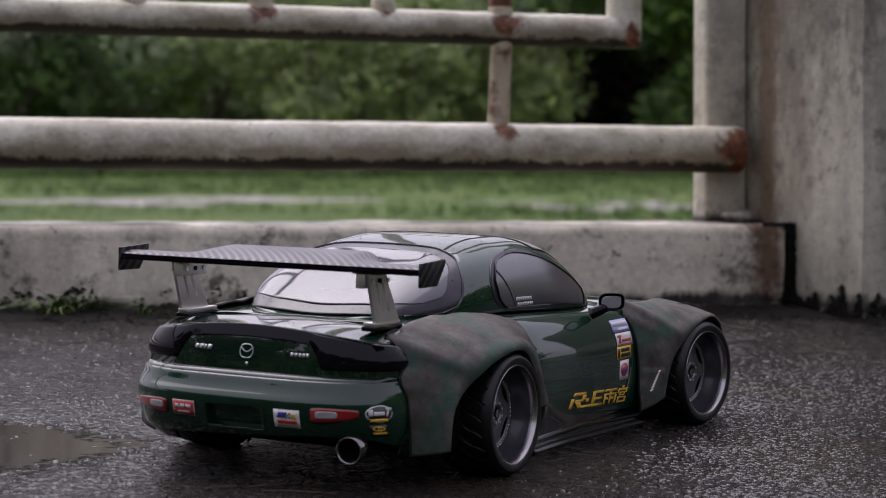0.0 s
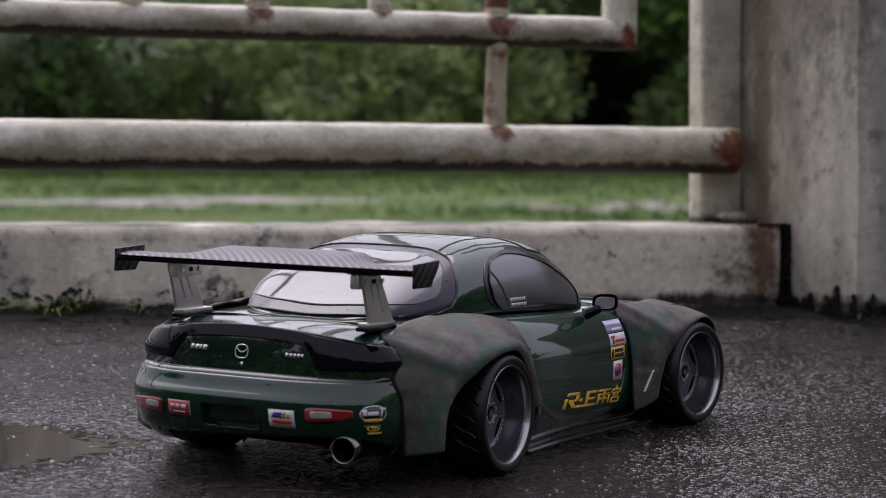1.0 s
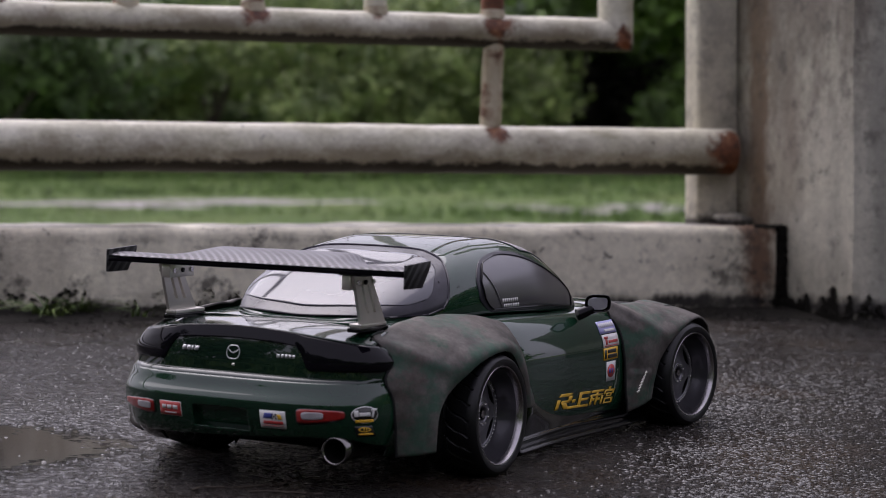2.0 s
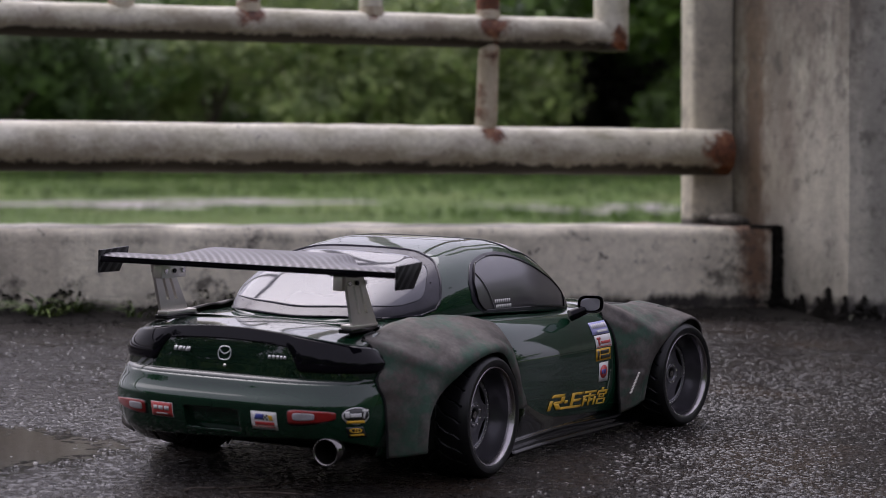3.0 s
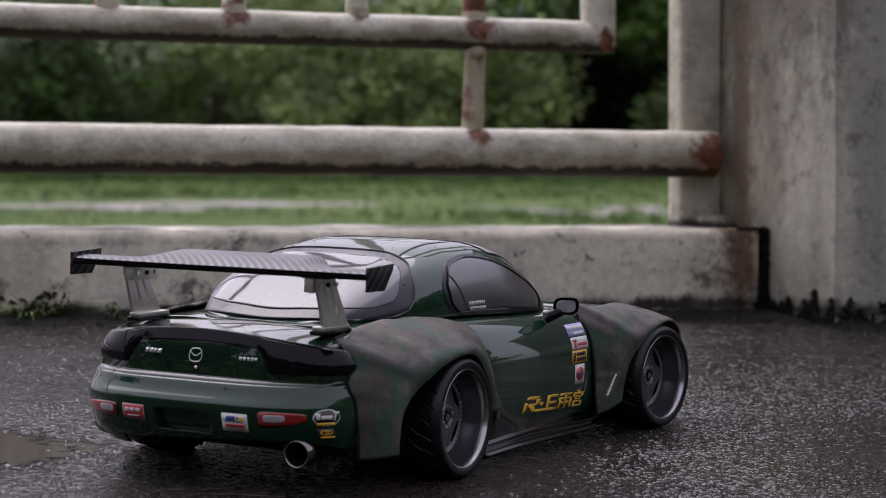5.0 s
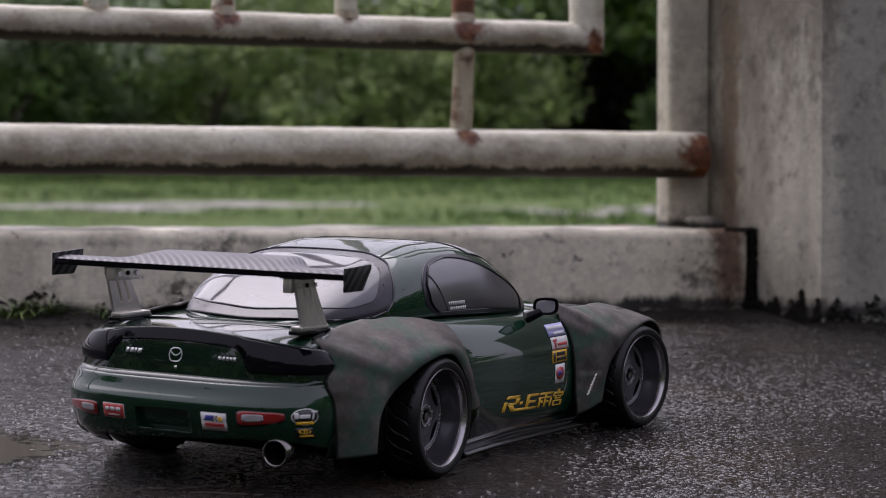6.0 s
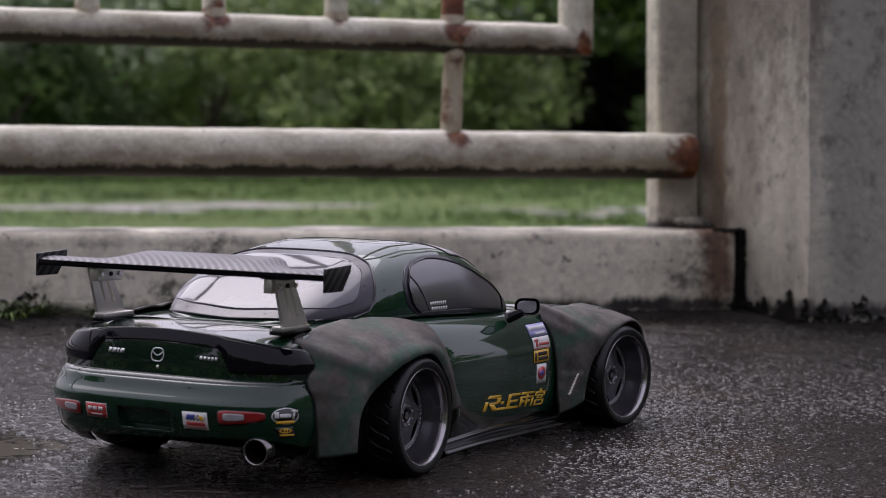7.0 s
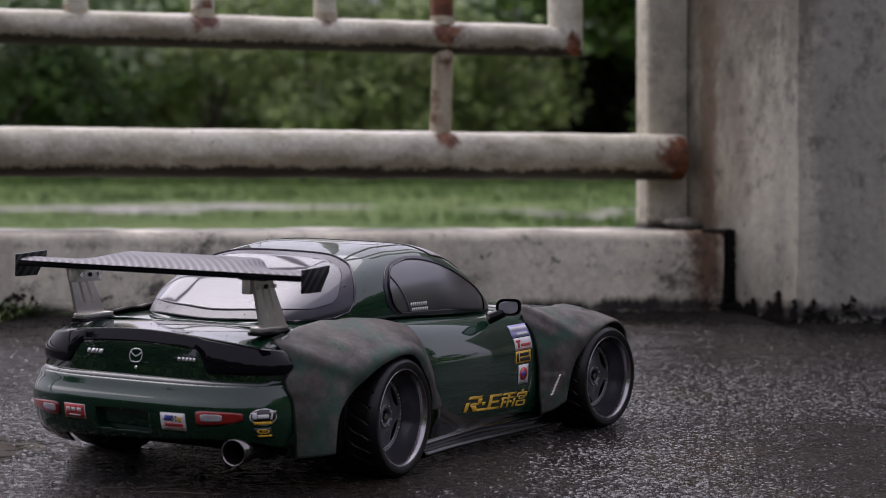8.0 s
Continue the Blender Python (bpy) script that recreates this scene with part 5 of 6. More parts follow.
def wheel_meshes():
    out = {}
    bm = bmesh.new()
    prof = [(24.9, 0.0), (25.6, 0.9), (27.0, 1.4), (28.6, 1.2), (29.8, 0.2), (30.6, -1.5), (31.0, -3.2)]
    prof += [(31.0, -3.6 - 23.8 * k / 38) for k in range(39)]
    prof += [(30.6, -29.2), (29.4, -31), (27, -31.8), (24.9, -31)]
    revolve(bm, prof, 432, tread)
    out["tyre"] = mesh_of("tyre", bm, RUBBER, True, 30)
    bm = bmesh.new()
    revolve(bm, [(25.2, -0.6), (25.5, 0.3), (25.1, 0.8), (24.6, 0.7), (24.0, -0.2), (23.6, -1.8), (23.4, -2.6)], 96)
    out["rim_lip"] = mesh_of("rim_lip", bm, LIP)
    bm = bmesh.new()
    revolve(bm, [(23.4, -2.6), (22.8, -5), (21.8, -8), (20.4, -11), (19.8, -12.6), (19.8, -20), (21.0, -27), (24.0, -30), (25.0, -30.5)], 96)
    out["barrel"] = mesh_of("barrel", bm, RIM_DARK)
    # dished face with five crescent windows near its edge
    bm = bmesh.new()
    dish = curve([(6.2, -9.9), (8, -10.1), (11, -10.9), (14, -11.7), (16.6, -12.0), (17.2, -11.6), (19, -11.5), (19.9, -12.2)])

    def solid(x, y, z):
        r, a = math.hypot(x, z), math.degrees(math.atan2(z, x))
        da = abs((a + 36) % 72 - 36) / 25.0
        return not (da < 1 and 16.7 - 4.6 * math.cos(math.pi / 2 * da) ** 0.75 < r < 16.7)

    def face_at(u, v):
        r, a = 6.2 + 13.7 * v, 2 * math.pi * u
        return (r * math.cos(a), dish(r), r * math.sin(a))
    sheet(bm, face_at, 240, 38, solid)
    bmesh.ops.remove_doubles(bm, verts=bm.verts, dist=0.00001)
    bmesh.ops.recalc_face_normals(bm, faces=bm.faces)
    if sum(f.normal.y for f in bm.faces) < 0:
        bmesh.ops.reverse_faces(bm, faces=bm.faces)
    bmesh.ops.solidify(bm, geom=bm.faces[:], thickness=0.0014)
    out["wheel_face"] = mesh_of("wheel_face", bm, SPOKE_METAL)
    bm = bmesh.new()
    revolve(bm, [(6.4, -9.7), (6.0, -9.4), (4.3, -9.5), (3.6, -10.2), (3.4, -13), (0.01, -13)], 48)
    out["hub"] = mesh_of("hub", bm, SPOKE_METAL)
    bm = bmesh.new()
    revolve(bm, [(0.62, -0.4), (0.62, 0.25), (0.45, 0.5), (0.01, 0.58)], 10)
    out["bolt"] = mesh_of("bolt", bm, CHROME)
    bm = bmesh.new()
    tube(bm, (0, -0.0135, 0), (0, -0.0096, 0), 0.0023, 0.0021, seg=6)
    out["wheel_nut"] = mesh_of("wheel_nut", bm, STEEL)
    bm = bmesh.new()
    revolve(bm, [(9, -22), (17.5, -22), (17.5, -23.4), (9, -23.4)], 48)
    out["brake_disc"] = mesh_of("brake_disc", bm, RIM_DARK)
    return out


WHEEL = wheel_meshes()


def build_wheel(x, side, turn, steer):
    """side -1: right. The wheel's own +y points outwards; steer: degrees to the right."""
    w = new("wheel", WHEEL["barrel"])
    w.parent = CAR
    track = 0.0972 if x < 100 else 0.1047
    inner = track - 0.03
    w.matrix_local = (pose(x * MM, side * inner, HUB_Z * MM, 0, 0, -steer) @ pose(0, side * (track - inner), 0, 0, 0, 180 if side < 0 else 0)
                      @ pose(0, 0, 0, 1.0, 0, 0) @ pose(0, 0, 0, 0, turn, 0))
    for name in ("tyre", "rim_lip", "wheel_face", "hub", "wheel_nut", "brake_disc"):
        o = new(name, WHEEL[name])
        o.parent = w
    for r, n, lift in ((18.1, 50, -11.5), (5.2, 8, -9.4)):
        for k in range(n):
            a = 2 * math.pi * (k + 0.5) / n
            o = new("bolt", WHEEL["bolt"])
            o.parent = w
            o.matrix_local = pose(r * MM * math.cos(a), lift * MM, r * MM * math.sin(a))


for ax, turn, steer in ((AXLES[0], 0, 1.0), (AXLES[1] - 4, 0, 8.5)):
    for side in (-1, 1):
        build_wheel(ax, side, turn, steer)


# --- rear wing ---
def build_wing():
    chord = curve([(0, 33), (40, 33), (44, 31.5), (50, 26), (56, 23.6), (86, 23)])
    lift = curve([(0, 5.4), (38, 5.3), (42, 4.4), (50, 0.7), (56, -0.7), (86, -0.6)])

    def at(u, v):
        y = 85.6 - 171.2 * u
        a = v * 2 * math.pi
        c = 0.5 + 0.5 * math.cos(a)              # 0 trailing, 1 leading
        x = -86.5 + chord(abs(y)) * c
        up = lift(abs(y)) * (c ** 1.3)
        th = (1.0 + 2.2 * math.sin(math.pi * min(1.0, c * 1.02)) ** 0.7) * (0.55 if math.sin(a) > 0 else -1.0) * abs(math.sin(a)) ** 0.6
        return (x, y, 107.2 + up + th)
    bm = bmesh.new()
    sheet(bm, at, 90, 32)
    bmesh.ops.remove_doubles(bm, verts=bm.verts, dist=0.00002)
    wing = part("rear_wing", bm, CARBON, CAR, "wide carbon-fibre rear wing with end plates", True, 50)
    bm = bmesh.new()
    box(bm, -0.0872, -0.0855, 0.1042, -0.0858, 0.0855, 0.1072, 0.0003)
    part("trailing_lip", bm, GLOSS_BLACK, wing)
    for side in (-1, 1):
        bm = bmesh.new()
        out = [(-87.5, 98.6), (-70.5, 98.6), (-63, 108.4), (-62.5, 111.4), (-87.5, 110.2)]
        f0 = [bm.verts.new((x * MM, side * 0.0852, z * MM)) for x, z in out]
        f1 = [bm.verts.new((x * MM, side * 0.0868, z * MM)) for x, z in out]
        bm.faces.new(f0)
        bm.faces.new(f1[::-1])
        for i in range(5):
            j = (i + 1) % 5
            bm.faces.new((f0[j], f0[i], f1[i], f1[j]))
        bmesh.ops.recalc_face_normals(bm, faces=bm.faces)
        bmesh.ops.bevel(bm, geom=list(bm.edges), offset=0.0004, segments=2, profile=0.5, affect="EDGES")
        part("end_plate", bm, CARBON_DARK, wing)
        # stand: slotted plate leaning forward towards its foot
        bm = bmesh.new()
        y0, y1 = side * 55.0, side * 56.6

        def plate(z):
            k = (103.5 - z) / 24.5
            return -84.5 + 8.5 * k, -68 + 16 * k
        cols = [0.0, 0.3, 0.42, 0.62, 0.74, 1.0]
        zs = [103.5, 98.5, 84.5, 79.2]
        grid = {}
        for i, z in enumerate(zs):
            lo, hi = plate(z)
            for j, c in enumerate(cols):
                grid[i, j] = [bm.verts.new(((lo + (hi - lo) * c) * MM, yy * MM, z * MM)) for yy in (y0, y1)]
        holes = {(1, 1), (1, 3)}
        cells = {(i, j) for i in range(3) for j in range(5)} - holes
        for i, j in cells:
            q = [grid[i, j], grid[i, j + 1], grid[i + 1, j + 1], grid[i + 1, j]]
            bm.faces.new([v[0] for v in q])
            bm.faces.new([v[1] for v in q][::-1])
            for k, nb in enumerate(((i - 1, j), (i, j + 1), (i + 1, j), (i, j - 1))):
                if nb not in cells:
                    a, b = q[k], q[(k + 1) % 4]
                    bm.faces.new((a[0], a[1], b[1], b[0]))
        bmesh.ops.recalc_face_normals(bm, faces=bm.faces)
        stand = part("wing_stand", bm, ALU, CAR, "slotted brushed-aluminium wing stand", False)
        bm = bmesh.new()
        ya, yb = sorted((side * 0.0548, side * 0.0496))
        box(bm, -0.0845, ya, 0.0962, -0.0625, yb, 0.1034, 0.0006)
        part("clamp", bm, ALU, stand)
        bm = bmesh.new()
        box(bm, -0.0855, side * 0.0555 - 0.0075, 0.1032, -0.0575, side * 0.0555 + 0.0075, 0.1058, 0.0006)
        part("saddle", bm, TRIM_BLACK, stand)
        for k in range(3):
            bm = bmesh.new()
            x = -0.0812 + 0.0078 * k
            tube(bm, (x, side * 0.0489, 0.0998), (x, side * 0.0575, 0.0998), 0.0012, seg=12)
            part("bolt", bm, CHROME if k != 1 else NEAR_BLACK, stand)
        bm = bmesh.new()
        ya, yb = sorted((side * 0.0566, side * 0.0505))
        box(bm, -0.0775, ya, 0.0774, -0.0505, yb, 0.0794, 0.0005)
        part("foot", bm, ALU, stand)
        bm = bmesh.new()
        box(bm, -0.0785, ya - 0.0006, 0.0752, -0.0495, yb + 0.0006, 0.0774, 0.0005)
        part("gasket", bm, TRIM_BLACK, stand)

    for ob in [wing] + list(wing.children):
        for v in ob.data.vertices:
            v.co.z -= 0.0013 * (v.co.y + 0.086) / 0.172


build_wing()


# --- exhaust, mirrors, vents, seams ---
def build_small_parts():
    bm = bmesh.new()
    ends = ((-62, -55.5, 22.5), (-102.5, -58.6, 20.6))
    p0, p1 = (Vector(e) * MM for e in ends)
    tube(bm, p0, p1, 0.0062, 0.0066, seg=40, rings=6, caps=False)
    tip = part("exhaust_tip", bm, STEEL, CAR, "round polished exhaust tip")
    sol = tip.modifiers.new("thickness", "SOLIDIFY")
    sol.thickness, sol.offset = 0.0006, -1
    bm = bmesh.new()
    d = (p1 - p0).normalized()
    tube(bm, p0 + d * 0.002, p1 - d * 0.0008, 0.0052, 0.0058, seg=32, caps=False)
    tube(bm, p0 + d * 0.002, p0 + d * 0.008, 0.005, seg=32)
    part("exhaust_inside", bm, NEAR_BLACK, tip)
    bm = bmesh.new()
    tube(bm, p1 - d * 0.0072, p1 - d * 0.0062, 0.0069, seg=40, caps=False)
    part("exhaust_ring", bm, CHROME, tip)
    bm = bmesh.new()
    box(bm, -0.0935, -0.0605, 0.0265, -0.080, -0.0515, 0.0325, 0.001)
    part("exhaust_hanger", bm, TRIM_BLACK, CAR)
    for side in (-1, 1):
        # mirror: rounded housing, glass facing back, short stalk
        bm = bmesh.new()

        def housing(u, v):
            a, b = 2 * math.pi * u, v
            r = math.sin(math.pi * (0.5 + 0.5 * b)) if b > 0 else 1.0
            c, s = math.cos(a), math.sin(a)
            e = 0.55
            yy = 6.6 * math.copysign(abs(c) ** e, c) * r ** 0.6
            zz = 4.3 * math.copysign(abs(s) ** e, s) * r ** 0.6 + 0.6 * c
            return (134.5 + 7.5 * b + 0.9 * c, side * (89.5 + yy), 79.3 + zz)
        sheet(bm, housing, 32, 10)
        m = shell("door_mirror", bm, GLOSS_BLACK, CAR, 0.7, "black door mirror with a grey glass", 60)
        bm = bmesh.new()
        ring = []
        for k in range(28):
            a = 2 * math.pi * k / 28
            c, s = math.cos(a), math.sin(a)
            ring.append(bm.verts.new(((134.7 + 0.9 * c) * MM, side * (89.5 + 5.6 * math.copysign(abs(c) ** 0.55, c)) * MM, (79.3 + 3.4 * math.copysign(abs(s) ** 0.55, s) + 0.6 * c) * MM)))
        bm.faces.new(ring if side < 0 else ring[::-1])
        part("mirror_glass", bm, MIRROR, m, "dull grey mirror glass", False)
        bm = bmesh.new()
        tube(bm, (0.130, side * 0.0795, 0.0725), (0.1375, side * 0.0865, 0.0765), 0.0034, 0.0028, seg=12, rings=3)
        part("mirror_stalk", bm, GLOSS_BLACK, m)
        # slanted oval louvre behind the front wheel, with six bars
        bm = bmesh.new()
        for k in range(7):
            z = 24.2 + 1.75 * k
            x = 194.6 + 0.95 * k
            y = 90.6 + 0.3 * k
            tube(bm, ((x - 0.9) * MM, side * (y + 0.2) * MM, (z - 0.5) * MM), ((x + 0.9) * MM, side * (y + 1.2) * MM, (z + 0.8) * MM), 0.0006, seg=8)
        part("side_vent", bm, ALU, CAR, "small slanted silver louvre")
        # dark liner of each wheel well
        for ax in AXLES:
            bm = bmesh.new()
            revolve(bm, [(40, side * 40), (40, side * 84)], 40, None, radians(-20), radians(200))
            bmesh.ops.translate(bm, verts=bm.verts, vec=(ax * MM, 0, HUB_Z * MM))
            wl_ob = part("wheel_well", bm, SEAM, CAR)
            bm = bmesh.new()
            revolve(bm, [(1, side * 40), (40, side * 40)], 40)
            bmesh.ops.translate(bm, verts=bm.verts, vec=(ax * MM, 0, HUB_Z * MM))
            bmesh.ops.delete(bm, geom=[v for v in bm.verts if v.co.z < 0.006], context="VERTS")
            part("wheel_well_wall", bm, SEAM, CAR)


def build_drops():
    rnd = random.Random(12)
    bm = bmesh.new()

    def drop(p, q, r):
        # p on the panel, q just above it
        n = (Vector(q) - Vector(p)).normalized()
        m = Matrix.Translation(Vector(p) * MM) @ n.to_track_quat("Z", "Y").to_matrix().to_4x4() @ Matrix.Diagonal((r * MM * rnd.uniform(0.8, 1.3), r * MM, r * MM * 0.5, 1))
        bmesh.ops.create_icosphere(bm, subdivisions=2, radius=1.0, matrix=m)
    for k in range(70):
        x, phi = rnd.uniform(-36, 120), rnd.uniform(20, 150)
        drop(cabin_point(x, phi, 0.6), cabin_point(x, phi, 2.0), rnd.uniform(0.2, 0.45))
    for k in range(28):
        x, y = rnd.uniform(-95, -58), rnd.uniform(-52, 52)
        drop((x, y, 77.2 - 0.0011 * y * y), (x, y, 80), rnd.uniform(0.2, 0.4))
    tagged(part("rain_drops", bm, WATER, CAR, "small clear rain drops"), "small clear rain drops", kind="stuff")


WATER = plain("clear_water", (0.02, 0.02, 0.022), 0.03)
WATER.node_tree.nodes["Principled BSDF"].inputs["Transmission Weight"].default_value = 0.9
WATER.node_tree.nodes["Principled BSDF"].inputs["IOR"].default_value = 1.33
build_drops()
MIRROR = plain("dull_mirror", (0.5, 0.48, 0.54), 0.35, 0.7)
build_small_parts()


# --- prints, reflectors and badges that follow the panels ---
def tail_s(y, z):
    k = min(1.0, abs(y) / tail_width(z))
    return math.copysign(2 / math.pi * math.asin(k ** (TAIL_N / 2)), -y)


def on_tail(y0, z0, y1, z1, out):
    """A chart of the rear face: (a, b) from 0 to 1 across and up."""
    def at(a, b):
        z = z0 + (z1 - z0) * b
        s0, s1 = tail_s(y0, z), tail_s(y1, z)
        return tail_point(s0 + (s1 - s0) * a, z, out)
    return at


def on_door(x0, z0, x1, z1, out, slope=0.0):
    def at(a, b):
        x = x0 + (x1 - x0) * a
        z = z0 + (z1 - z0) * b + slope * a
        return (x, -(door_y(round(x, 1), z) + out), z)
    return at


def on_window(x0, z0, x1, z1, out):
    def at(a, b):
        x, z = x0 + (x1 - x0) * a, z0 + (z1 - z0) * b
        s = ((z - belt_z(x)) / (roof_z(x) - belt_z(x))) ** (1 / round_z(x))
        return cabin_point(x, math.degrees(math.asin(s)), out)
    return at


def quad(bm, chart, a0, b0, a1, b1, n=6, m=3, slant=0.0):
    pts = [[chart(a0 + (a1 - a0) * i / n + slant * (j / m), b0 + (b1 - b0) * j / m) for j in range(m + 1)] for i in range(n + 1)]
    vs = [[bm.verts.new([c * MM for c in p]) for p in row] for row in pts]
    for i in range(n):
        for j in range(m):
            bm.faces.new((vs[i][j], vs[i + 1][j], vs[i + 1][j + 1], vs[i][j + 1]))


def wing(bm, chart, a0, b0, a1, b1, wide=0.09, n=6):
    """A slanting bar from one place to another in a chart."""
    low = [bm.verts.new([c * MM for c in chart(a0 + (a1 - a0) * i / n, b0 + (b1 - b0) * i / n)]) for i in range(n + 1)]
    top = [bm.verts.new([c * MM for c in chart(a0 + (a1 - a0) * i / n, b0 + (b1 - b0) * i / n + wide)]) for i in range(n + 1)]
    for i in range(n):
        bm.faces.new((low[i], low[i + 1], top[i + 1], top[i]) if a1 > a0 else (low[i + 1], low[i], top[i], top[i + 1]))


def disc(bm, chart, ca, cb, ra, rb, n=28, inner=0.0):
    rim = [chart(ca + ra * math.cos(2 * math.pi * k / n), cb + rb * math.sin(2 * math.pi * k / n)) for k in range(n)]
    vs = [bm.verts.new([c * MM for c in p]) for p in rim]
    if inner:
        ins = [chart(ca + ra * inner * math.cos(2 * math.pi * k / n), cb + rb * inner * math.sin(2 * math.pi * k / n)) for k in range(n)]
        vi = [bm.verts.new([c * MM for c in p]) for p in ins]
        for k in range(n):
            j = (k + 1) % n
            bm.faces.new((vs[k], vs[j], vi[j], vi[k]))
    else:
        c = bm.verts.new([x * MM for x in chart(ca, cb)])
        for k in range(n):
            bm.faces.new((vs[k], vs[(k + 1) % n], c))


def rounded(bm, chart, ca, cb, ra, rb, e=0.35, n=40):
    """A patch with rounded corners in a chart."""
    ring = []
    for k in range(n):
        c, s = math.cos(2 * math.pi * k / n), math.sin(2 * math.pi * k / n)
        ring.append((math.copysign(abs(c) ** e, c), math.copysign(abs(s) ** e, s)))
    mid = bm.verts.new([x * MM for x in chart(ca, cb)])
    prev = None
    for f in (0.35, 0.7, 1.0):
        vs = [bm.verts.new([x * MM for x in chart(ca + ra * f * c, cb + rb * f * s)]) for c, s in ring]
        for k in range(n):
            j = (k + 1) % n
            bm.faces.new((vs[k], vs[j], mid) if prev is None else (vs[k], vs[j], prev[j], prev[k]))
        prev = vs


def decal(name, shapes, label, parent=None):
    """shapes: (material, function that draws into a bmesh), the first the ground and the rest on top of it."""
    base = None
    for mat, draw in shapes:
        bm = bmesh.new()
        draw(bm)
        ob = part("print" if base else name, bm, mat, base or parent or CAR, "" if base else label)
        sol = ob.modifiers.new("thickness", "SOLIDIFY")
        sol.thickness, sol.offset = 0.00012, 0
        base = base or ob
    return base


def reflector(y_in, y_out, zi0, zi1, zo0, zo1, lens):
    def chart(out):
        def at(a, b):
            z0, z1 = zi0 + (zo0 - zi0) * max(0.0, a) ** 1.6, zi1 + (zo1 - zi1) * max(0.0, a) ** 1.6
            z = z0 + (z1 - z0) * b
            s0, s1 = tail_s(y_in, z), tail_s(y_out, z)
            return tail_point(s0 + (s1 - s0) * a, z, out)
        return at
    mid, half = (lens[0] + lens[1]) / 2, (lens[1] - lens[0]) / 2
    decal("bumper_lamp", [(BLACK_INK, lambda bm: rounded(bm, chart(0.2), 0.5, 0.47, 0.52, 0.57, 0.3)), (RED, lambda bm: rounded(bm, chart(0.45), 0.5, 0.5, 0.5, 0.5, 0.3)),
                          (PALE, lambda bm: rounded(bm, chart(0.8), mid, 0.54, half, 0.27, 0.42))], "red bumper lamp with a pale ribbed lens")


def build_prints():
    reflector(-41.8, -62.5, 33.4, 40.6, 36.4, 40.0, (0.08, 0.52))
    reflector(39.2, 62.0, 31.6, 38.4, 34.4, 37.2, (0.06, 0.42))
    A, Bc = on_tail(35.2, 31.3, 22.0, 38.6, 0.3), on_tail(35.2, 31.3, 22.0, 38.6, 0.5)
    decal("sticker", [(WHITE_INK, lambda bm: quad(bm, A, 0, 0, 1, 1)), (RED_INK, lambda bm: quad(bm, on_tail(35.2, 31.3, 22.0, 38.6, 0.4), 0.018, 0.03, 0.982, 0.97)),
                      (WHITE_INK, lambda bm: [quad(bm, Bc, a, 0.46, a + 0.2, 0.74, 3, 2) for a in (0.14, 0.4, 0.66)] + [quad(bm, Bc, 0.26, 0.18, 0.8, 0.26)])],
          "red sticker with white bars")
    c1, c2 = on_tail(-22.8, 30.0, -36.3, 38.8, 0.3), on_tail(-22.8, 30.0, -36.3, 38.8, 0.5)
    decal("sticker", [(WHITE_INK, lambda bm: quad(bm, c1, 0, 0, 1, 1)), (BLUE_INK, lambda bm: quad(bm, c2, 0.1, 0.56, 0.42, 0.86, 4, 3, 0.08)),
                      (BLACK_INK, lambda bm: [quad(bm, c2, 0.42 + 0.07 * (k % 3), 0.52 + 0.11 * (k // 3), 0.48 + 0.07 * (k % 3), 0.62 + 0.11 * (k // 3), 1, 1) for k in (0, 2, 4, 6, 8)]),
                      (YELLOW_INK, lambda bm: quad(bm, c2, 0.68, 0.52, 0.84, 0.8, 3, 3, -0.05)), (RED_INK, lambda bm: [quad(bm, c2, 0.12, 0.24, 0.88, 0.42), quad(bm, c2, 0.1, 0.14, 0.9, 0.17)])],
          "white sticker with blue, yellow and red shapes")
    e1, e2, e3 = (on_tail(-64.7, 33.5, -72.2, 42.2, o) for o in (0.3, 0.45, 0.6))
    decal("sticker", [(WHITE_INK, lambda bm: disc(bm, e1, 0.5, 0.52, 0.5, 0.48)), (BLACK_INK, lambda bm: disc(bm, e2, 0.51, 0.56, 0.465, 0.4)),
                      (WHITE_INK, lambda bm: [quad(bm, e3, 0.1, 0.42, 0.26, 0.78, 2, 3), quad(bm, e3, 0.28, 0.44, 0.7, 0.66, 6, 3), quad(bm, e3, 0.74, 0.36, 0.82, 0.86, 2, 3, 0.06), quad(bm, e3, 0.72, 0.74, 0.95, 0.86, 3, 2)]),
                      (YELLOW_INK, lambda bm: quad(bm, e2, 0.14, 0.1, 0.8, 0.26))], "white oval sticker with black and yellow")
    m1, m2 = on_tail(-65.6, 27.4, -70.6, 32.6, 0.3), on_tail(-65.6, 27.4, -70.6, 32.6, 0.5)
    decal("sticker", [(BLACK_INK, lambda bm: quad(bm, m1, 0, 0, 1, 1)), (YELLOW_INK, lambda bm: [disc(bm, m2, 0.5, 0.66, 0.36, 0.24, 24, 0.7), quad(bm, m2, 0.4, 0.5, 0.47, 0.84, 1, 2, 0.06), quad(bm, m2, 0.53, 0.5, 0.6, 0.84, 1, 2, 0.06), quad(bm, m2, 0.12, 0.12, 0.88, 0.3)])],
          "black sticker with gold shapes")
    # badges on the tail panel
    b = on_tail(30.2, 63.1, 20.0, 65.4, 0.25)
    decal("tail_badge", [(SILVER_INK, lambda bm: [quad(bm, b, a, 0, a + w, 1, 2, 2, 0.05) for a, w in ((0.0, 0.22), (0.28, 0.24), (0.56, 0.12), (0.74, 0.22))])], "small silver badge bars")
    g = on_tail(-24.4, 62.9, -35.0, 65.1, 0.25)
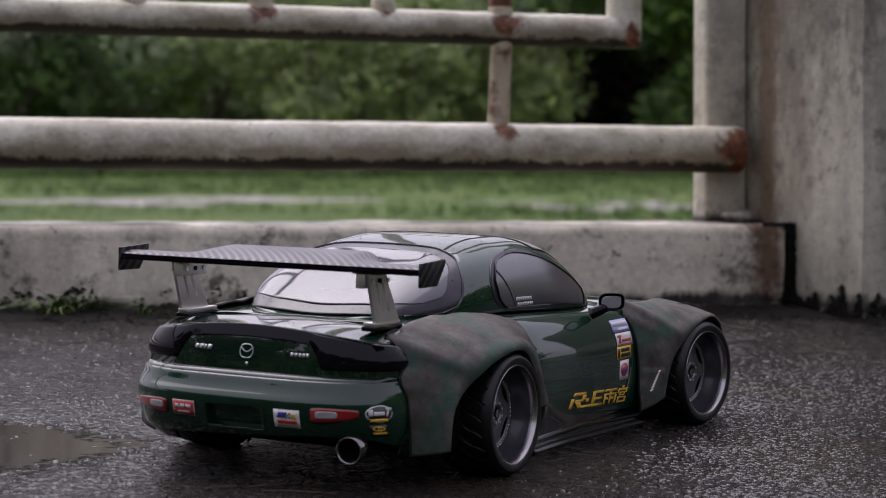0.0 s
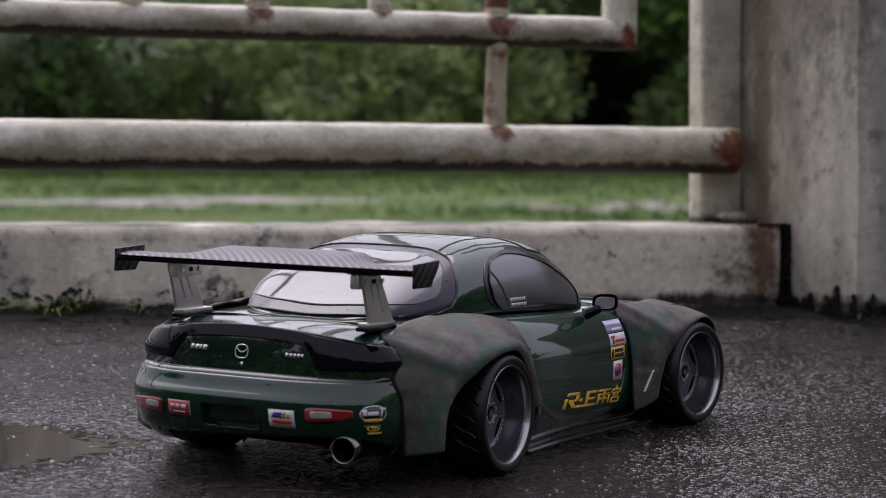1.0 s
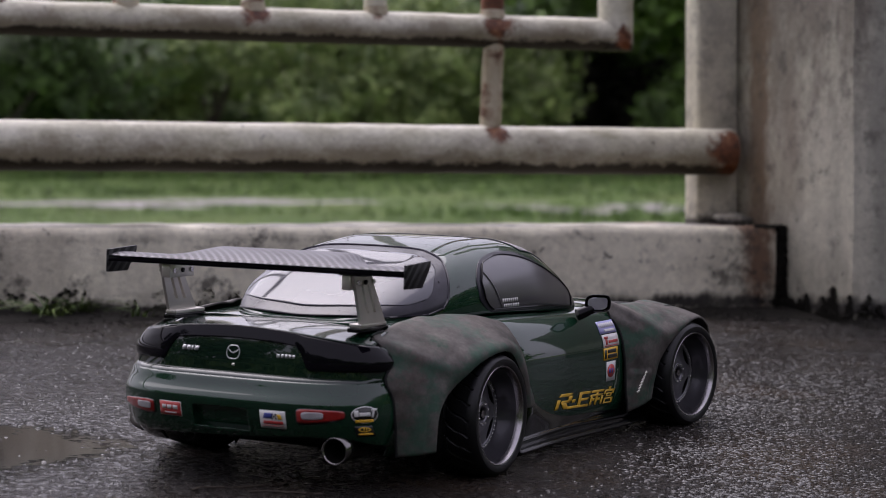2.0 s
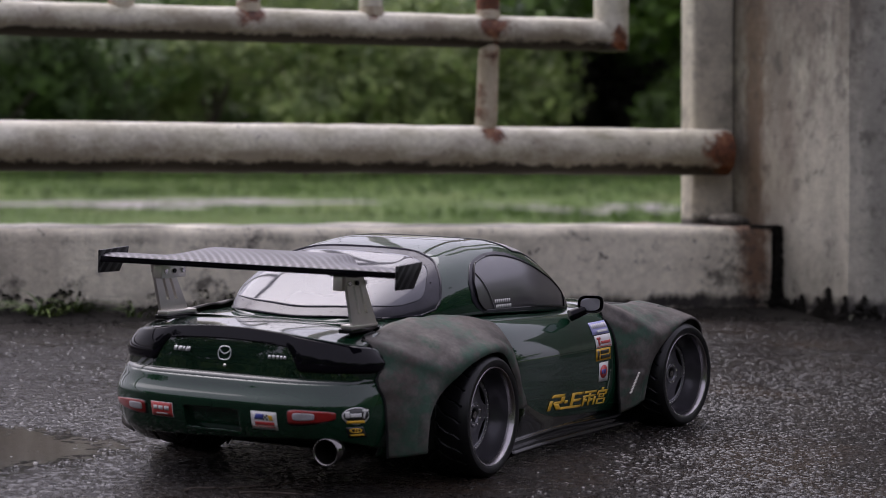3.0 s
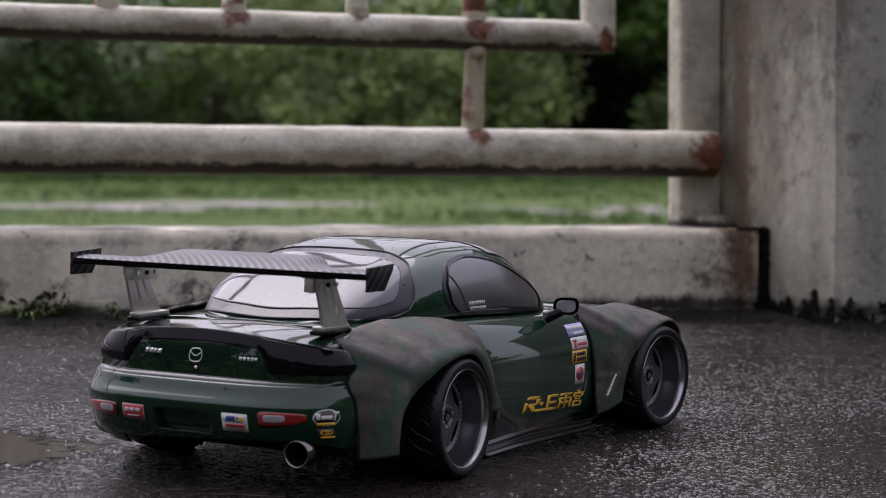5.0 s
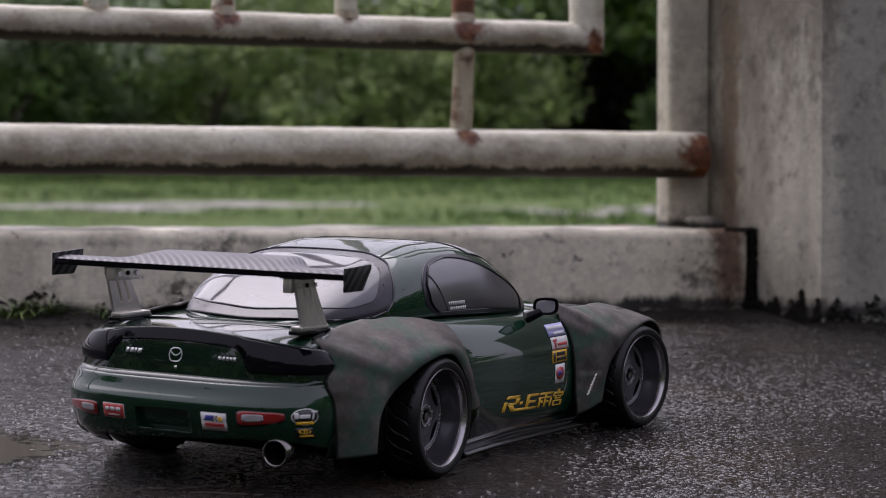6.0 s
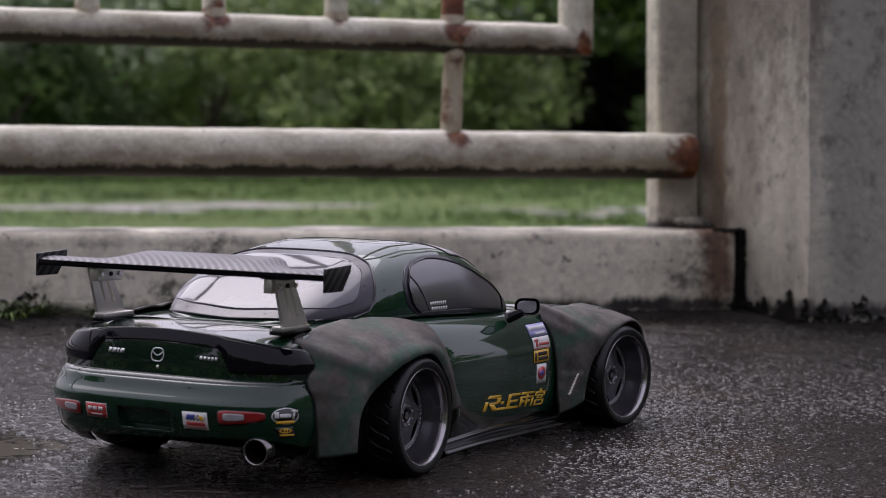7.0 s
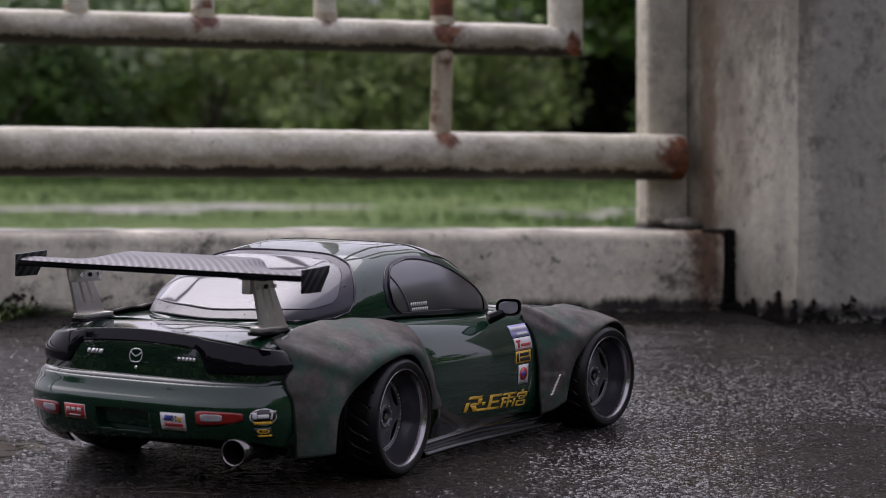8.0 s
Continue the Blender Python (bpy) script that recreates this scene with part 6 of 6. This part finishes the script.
    decal("tail_badge", [(SILVER_INK, lambda bm: [quad(bm, g, a, 0, a + 0.14, 0.8, 2, 2) for a in (0.0, 0.19, 0.38, 0.57, 0.76)])], "small silver badge bars")
    o = on_tail(3.8, 60.3, -3.8, 67.3, 0.4)
    decal("tail_badge", [(SILVER_INK, lambda bm: [disc(bm, o, 0.5, 0.5, 0.5, 0.5, 32, 0.84), wing(bm, o, 0.12, 0.72, 0.5, 0.4), wing(bm, o, 0.88, 0.72, 0.5, 0.4)])], "round silver tail badge")
    k = on_tail(0.2, 57.0, -1.6, 58.8, 0.4)
    decal("lock_barrel", [(ALU, lambda bm: disc(bm, k, 0.5, 0.5, 0.5, 0.5, 16))], "tiny lock barrel")
    # door stickers
    s1, s1b = on_door(152.5, 60.2, 178, 67.0, 0.3), on_door(152.5, 60.2, 178, 67.0, 0.45)
    decal("sticker", [(LILAC_INK, lambda bm: quad(bm, s1, 0, 0, 1, 1)), (WHITE_INK, lambda bm: [quad(bm, s1b, 0.06 + 0.115 * i, 0.5, 0.145 + 0.115 * i, 0.86, 2, 2) for i in range(8)] + [quad(bm, s1b, 0.3, 0.14, 0.92, 0.34)])],
          "lilac sticker with white bars")
    s2, s2b = on_door(154, 52.6, 178, 59.7, 0.3), on_door(154, 52.6, 178, 59.7, 0.45)
    decal("sticker", [(WHITE_INK, lambda bm: quad(bm, s2, 0, 0, 1, 1)), (RED_INK, lambda bm: [quad(bm, s2b, 0.16, 0.2, 0.28, 0.8, 2, 2), quad(bm, s2b, 0.1, 0.66, 0.34, 0.84, 2, 2), quad(bm, s2b, 0.34, 0.3, 0.92, 0.52), quad(bm, s2b, 0.06, 0.06, 0.94, 0.12)])],
          "white sticker with red shapes")
    s3, s3b = on_door(154, 45.2, 175.5, 52.2, 0.3), on_door(154, 45.2, 175.5, 52.2, 0.45)
    decal("sticker", [(YELLOW_INK, lambda bm: quad(bm, s3, 0, 0, 1, 1)), (BLACK_INK, lambda bm: [quad(bm, s3b, 0.06, 0.12, 0.2, 0.84, 2, 2), quad(bm, s3b, 0.28, 0.54, 0.86, 0.84), quad(bm, s3b, 0.28, 0.14, 0.94, 0.44)])],
          "yellow sticker with black bars")
    s4, s4b, s4c = (on_door(158.2, 32.9, 172, 44.1, o) for o in (0.3, 0.45, 0.6))
    decal("sticker", [(WHITE_INK, lambda bm: quad(bm, s4, 0, 0, 1, 1)), (RED_INK, lambda bm: disc(bm, s4b, 0.5, 0.52, 0.4, 0.34)), (BLUE_INK, lambda bm: [quad(bm, s4c, 0.26, 0.4, 0.46, 0.64, 2, 2), quad(bm, s4c, 0.54, 0.4, 0.72, 0.64, 2, 2)])],
          "white sticker with a red disc")
    # slanted yellow lettering shapes along the door's foot
    r = on_door(90, 23.0, 173, 32.0, 0.35, -3.6)
    strokes = [(0.0, 0.0, 0.05, 0.62, 0.03), (0.05, 0.78, 0.24, 0.98, 0.03), (0.19, 0.46, 0.25, 0.8, 0.02), (0.08, 0.4, 0.22, 0.54, 0.02), (0.14, 0.0, 0.22, 0.4, -0.05),
               (0.26, 0.36, 0.31, 0.56, 0.01), (0.35, 0.0, 0.4, 0.96, 0.03), (0.4, 0.8, 0.56, 0.97, 0.02), (0.4, 0.4, 0.52, 0.56, 0.02), (0.2, 0.0, 0.54, 0.16, 0.01),
               (0.58, 0.82, 0.8, 0.97, 0.02), (0.56, 0.58, 0.78, 0.7, 0.02), (0.56, 0.02, 0.595, 0.58, 0.02), (0.655, 0.02, 0.69, 0.82, 0.02), (0.75, 0.02, 0.785, 0.58, 0.02),
               (0.61, 0.3, 0.65, 0.46, 0.0), (0.7, 0.3, 0.745, 0.46, 0.0), (0.82, 0.78, 1.0, 0.92, 0.02), (0.89, 0.9, 0.93, 1.08, 0.01), (0.815, 0.62, 0.84, 0.8, 0.01), (0.965, 0.62, 0.995, 0.8, 0.01),
               (0.85, 0.62, 0.95, 0.7, 0.01), (0.85, 0.46, 0.95, 0.53, 0.01), (0.85, 0.5, 0.875, 0.66, 0.01), (0.93, 0.5, 0.955, 0.66, 0.01),
               (0.82, 0.3, 0.975, 0.39, 0.01), (0.815, 0.02, 0.97, 0.11, 0.01), (0.815, 0.05, 0.845, 0.36, 0.01), (0.945, 0.05, 0.975, 0.36, 0.01)]
    decal("door_print", [(YELLOW_INK, lambda bm: [quad(bm, r, a, b0, a1, b1, 4, 3, sl) for a, b0, a1, b1, sl in strokes])], "bold slanted yellow print along the door")
    w = on_window(62.5, 79.5, 81.5, 84.6, 1.2)
    decal("window_print", [(WHITE_INK, lambda bm: [quad(bm, w, 0.02 + 0.115 * i, 0.58, 0.1 + 0.115 * i, 0.96, 2, 2) for i in range(8)] + [quad(bm, w, 0.1 + 0.1 * i, 0.04, 0.17 + 0.1 * i, 0.4, 2, 2) for i in range(9)])],
          "two rows of small white bars on the side window")


build_prints()
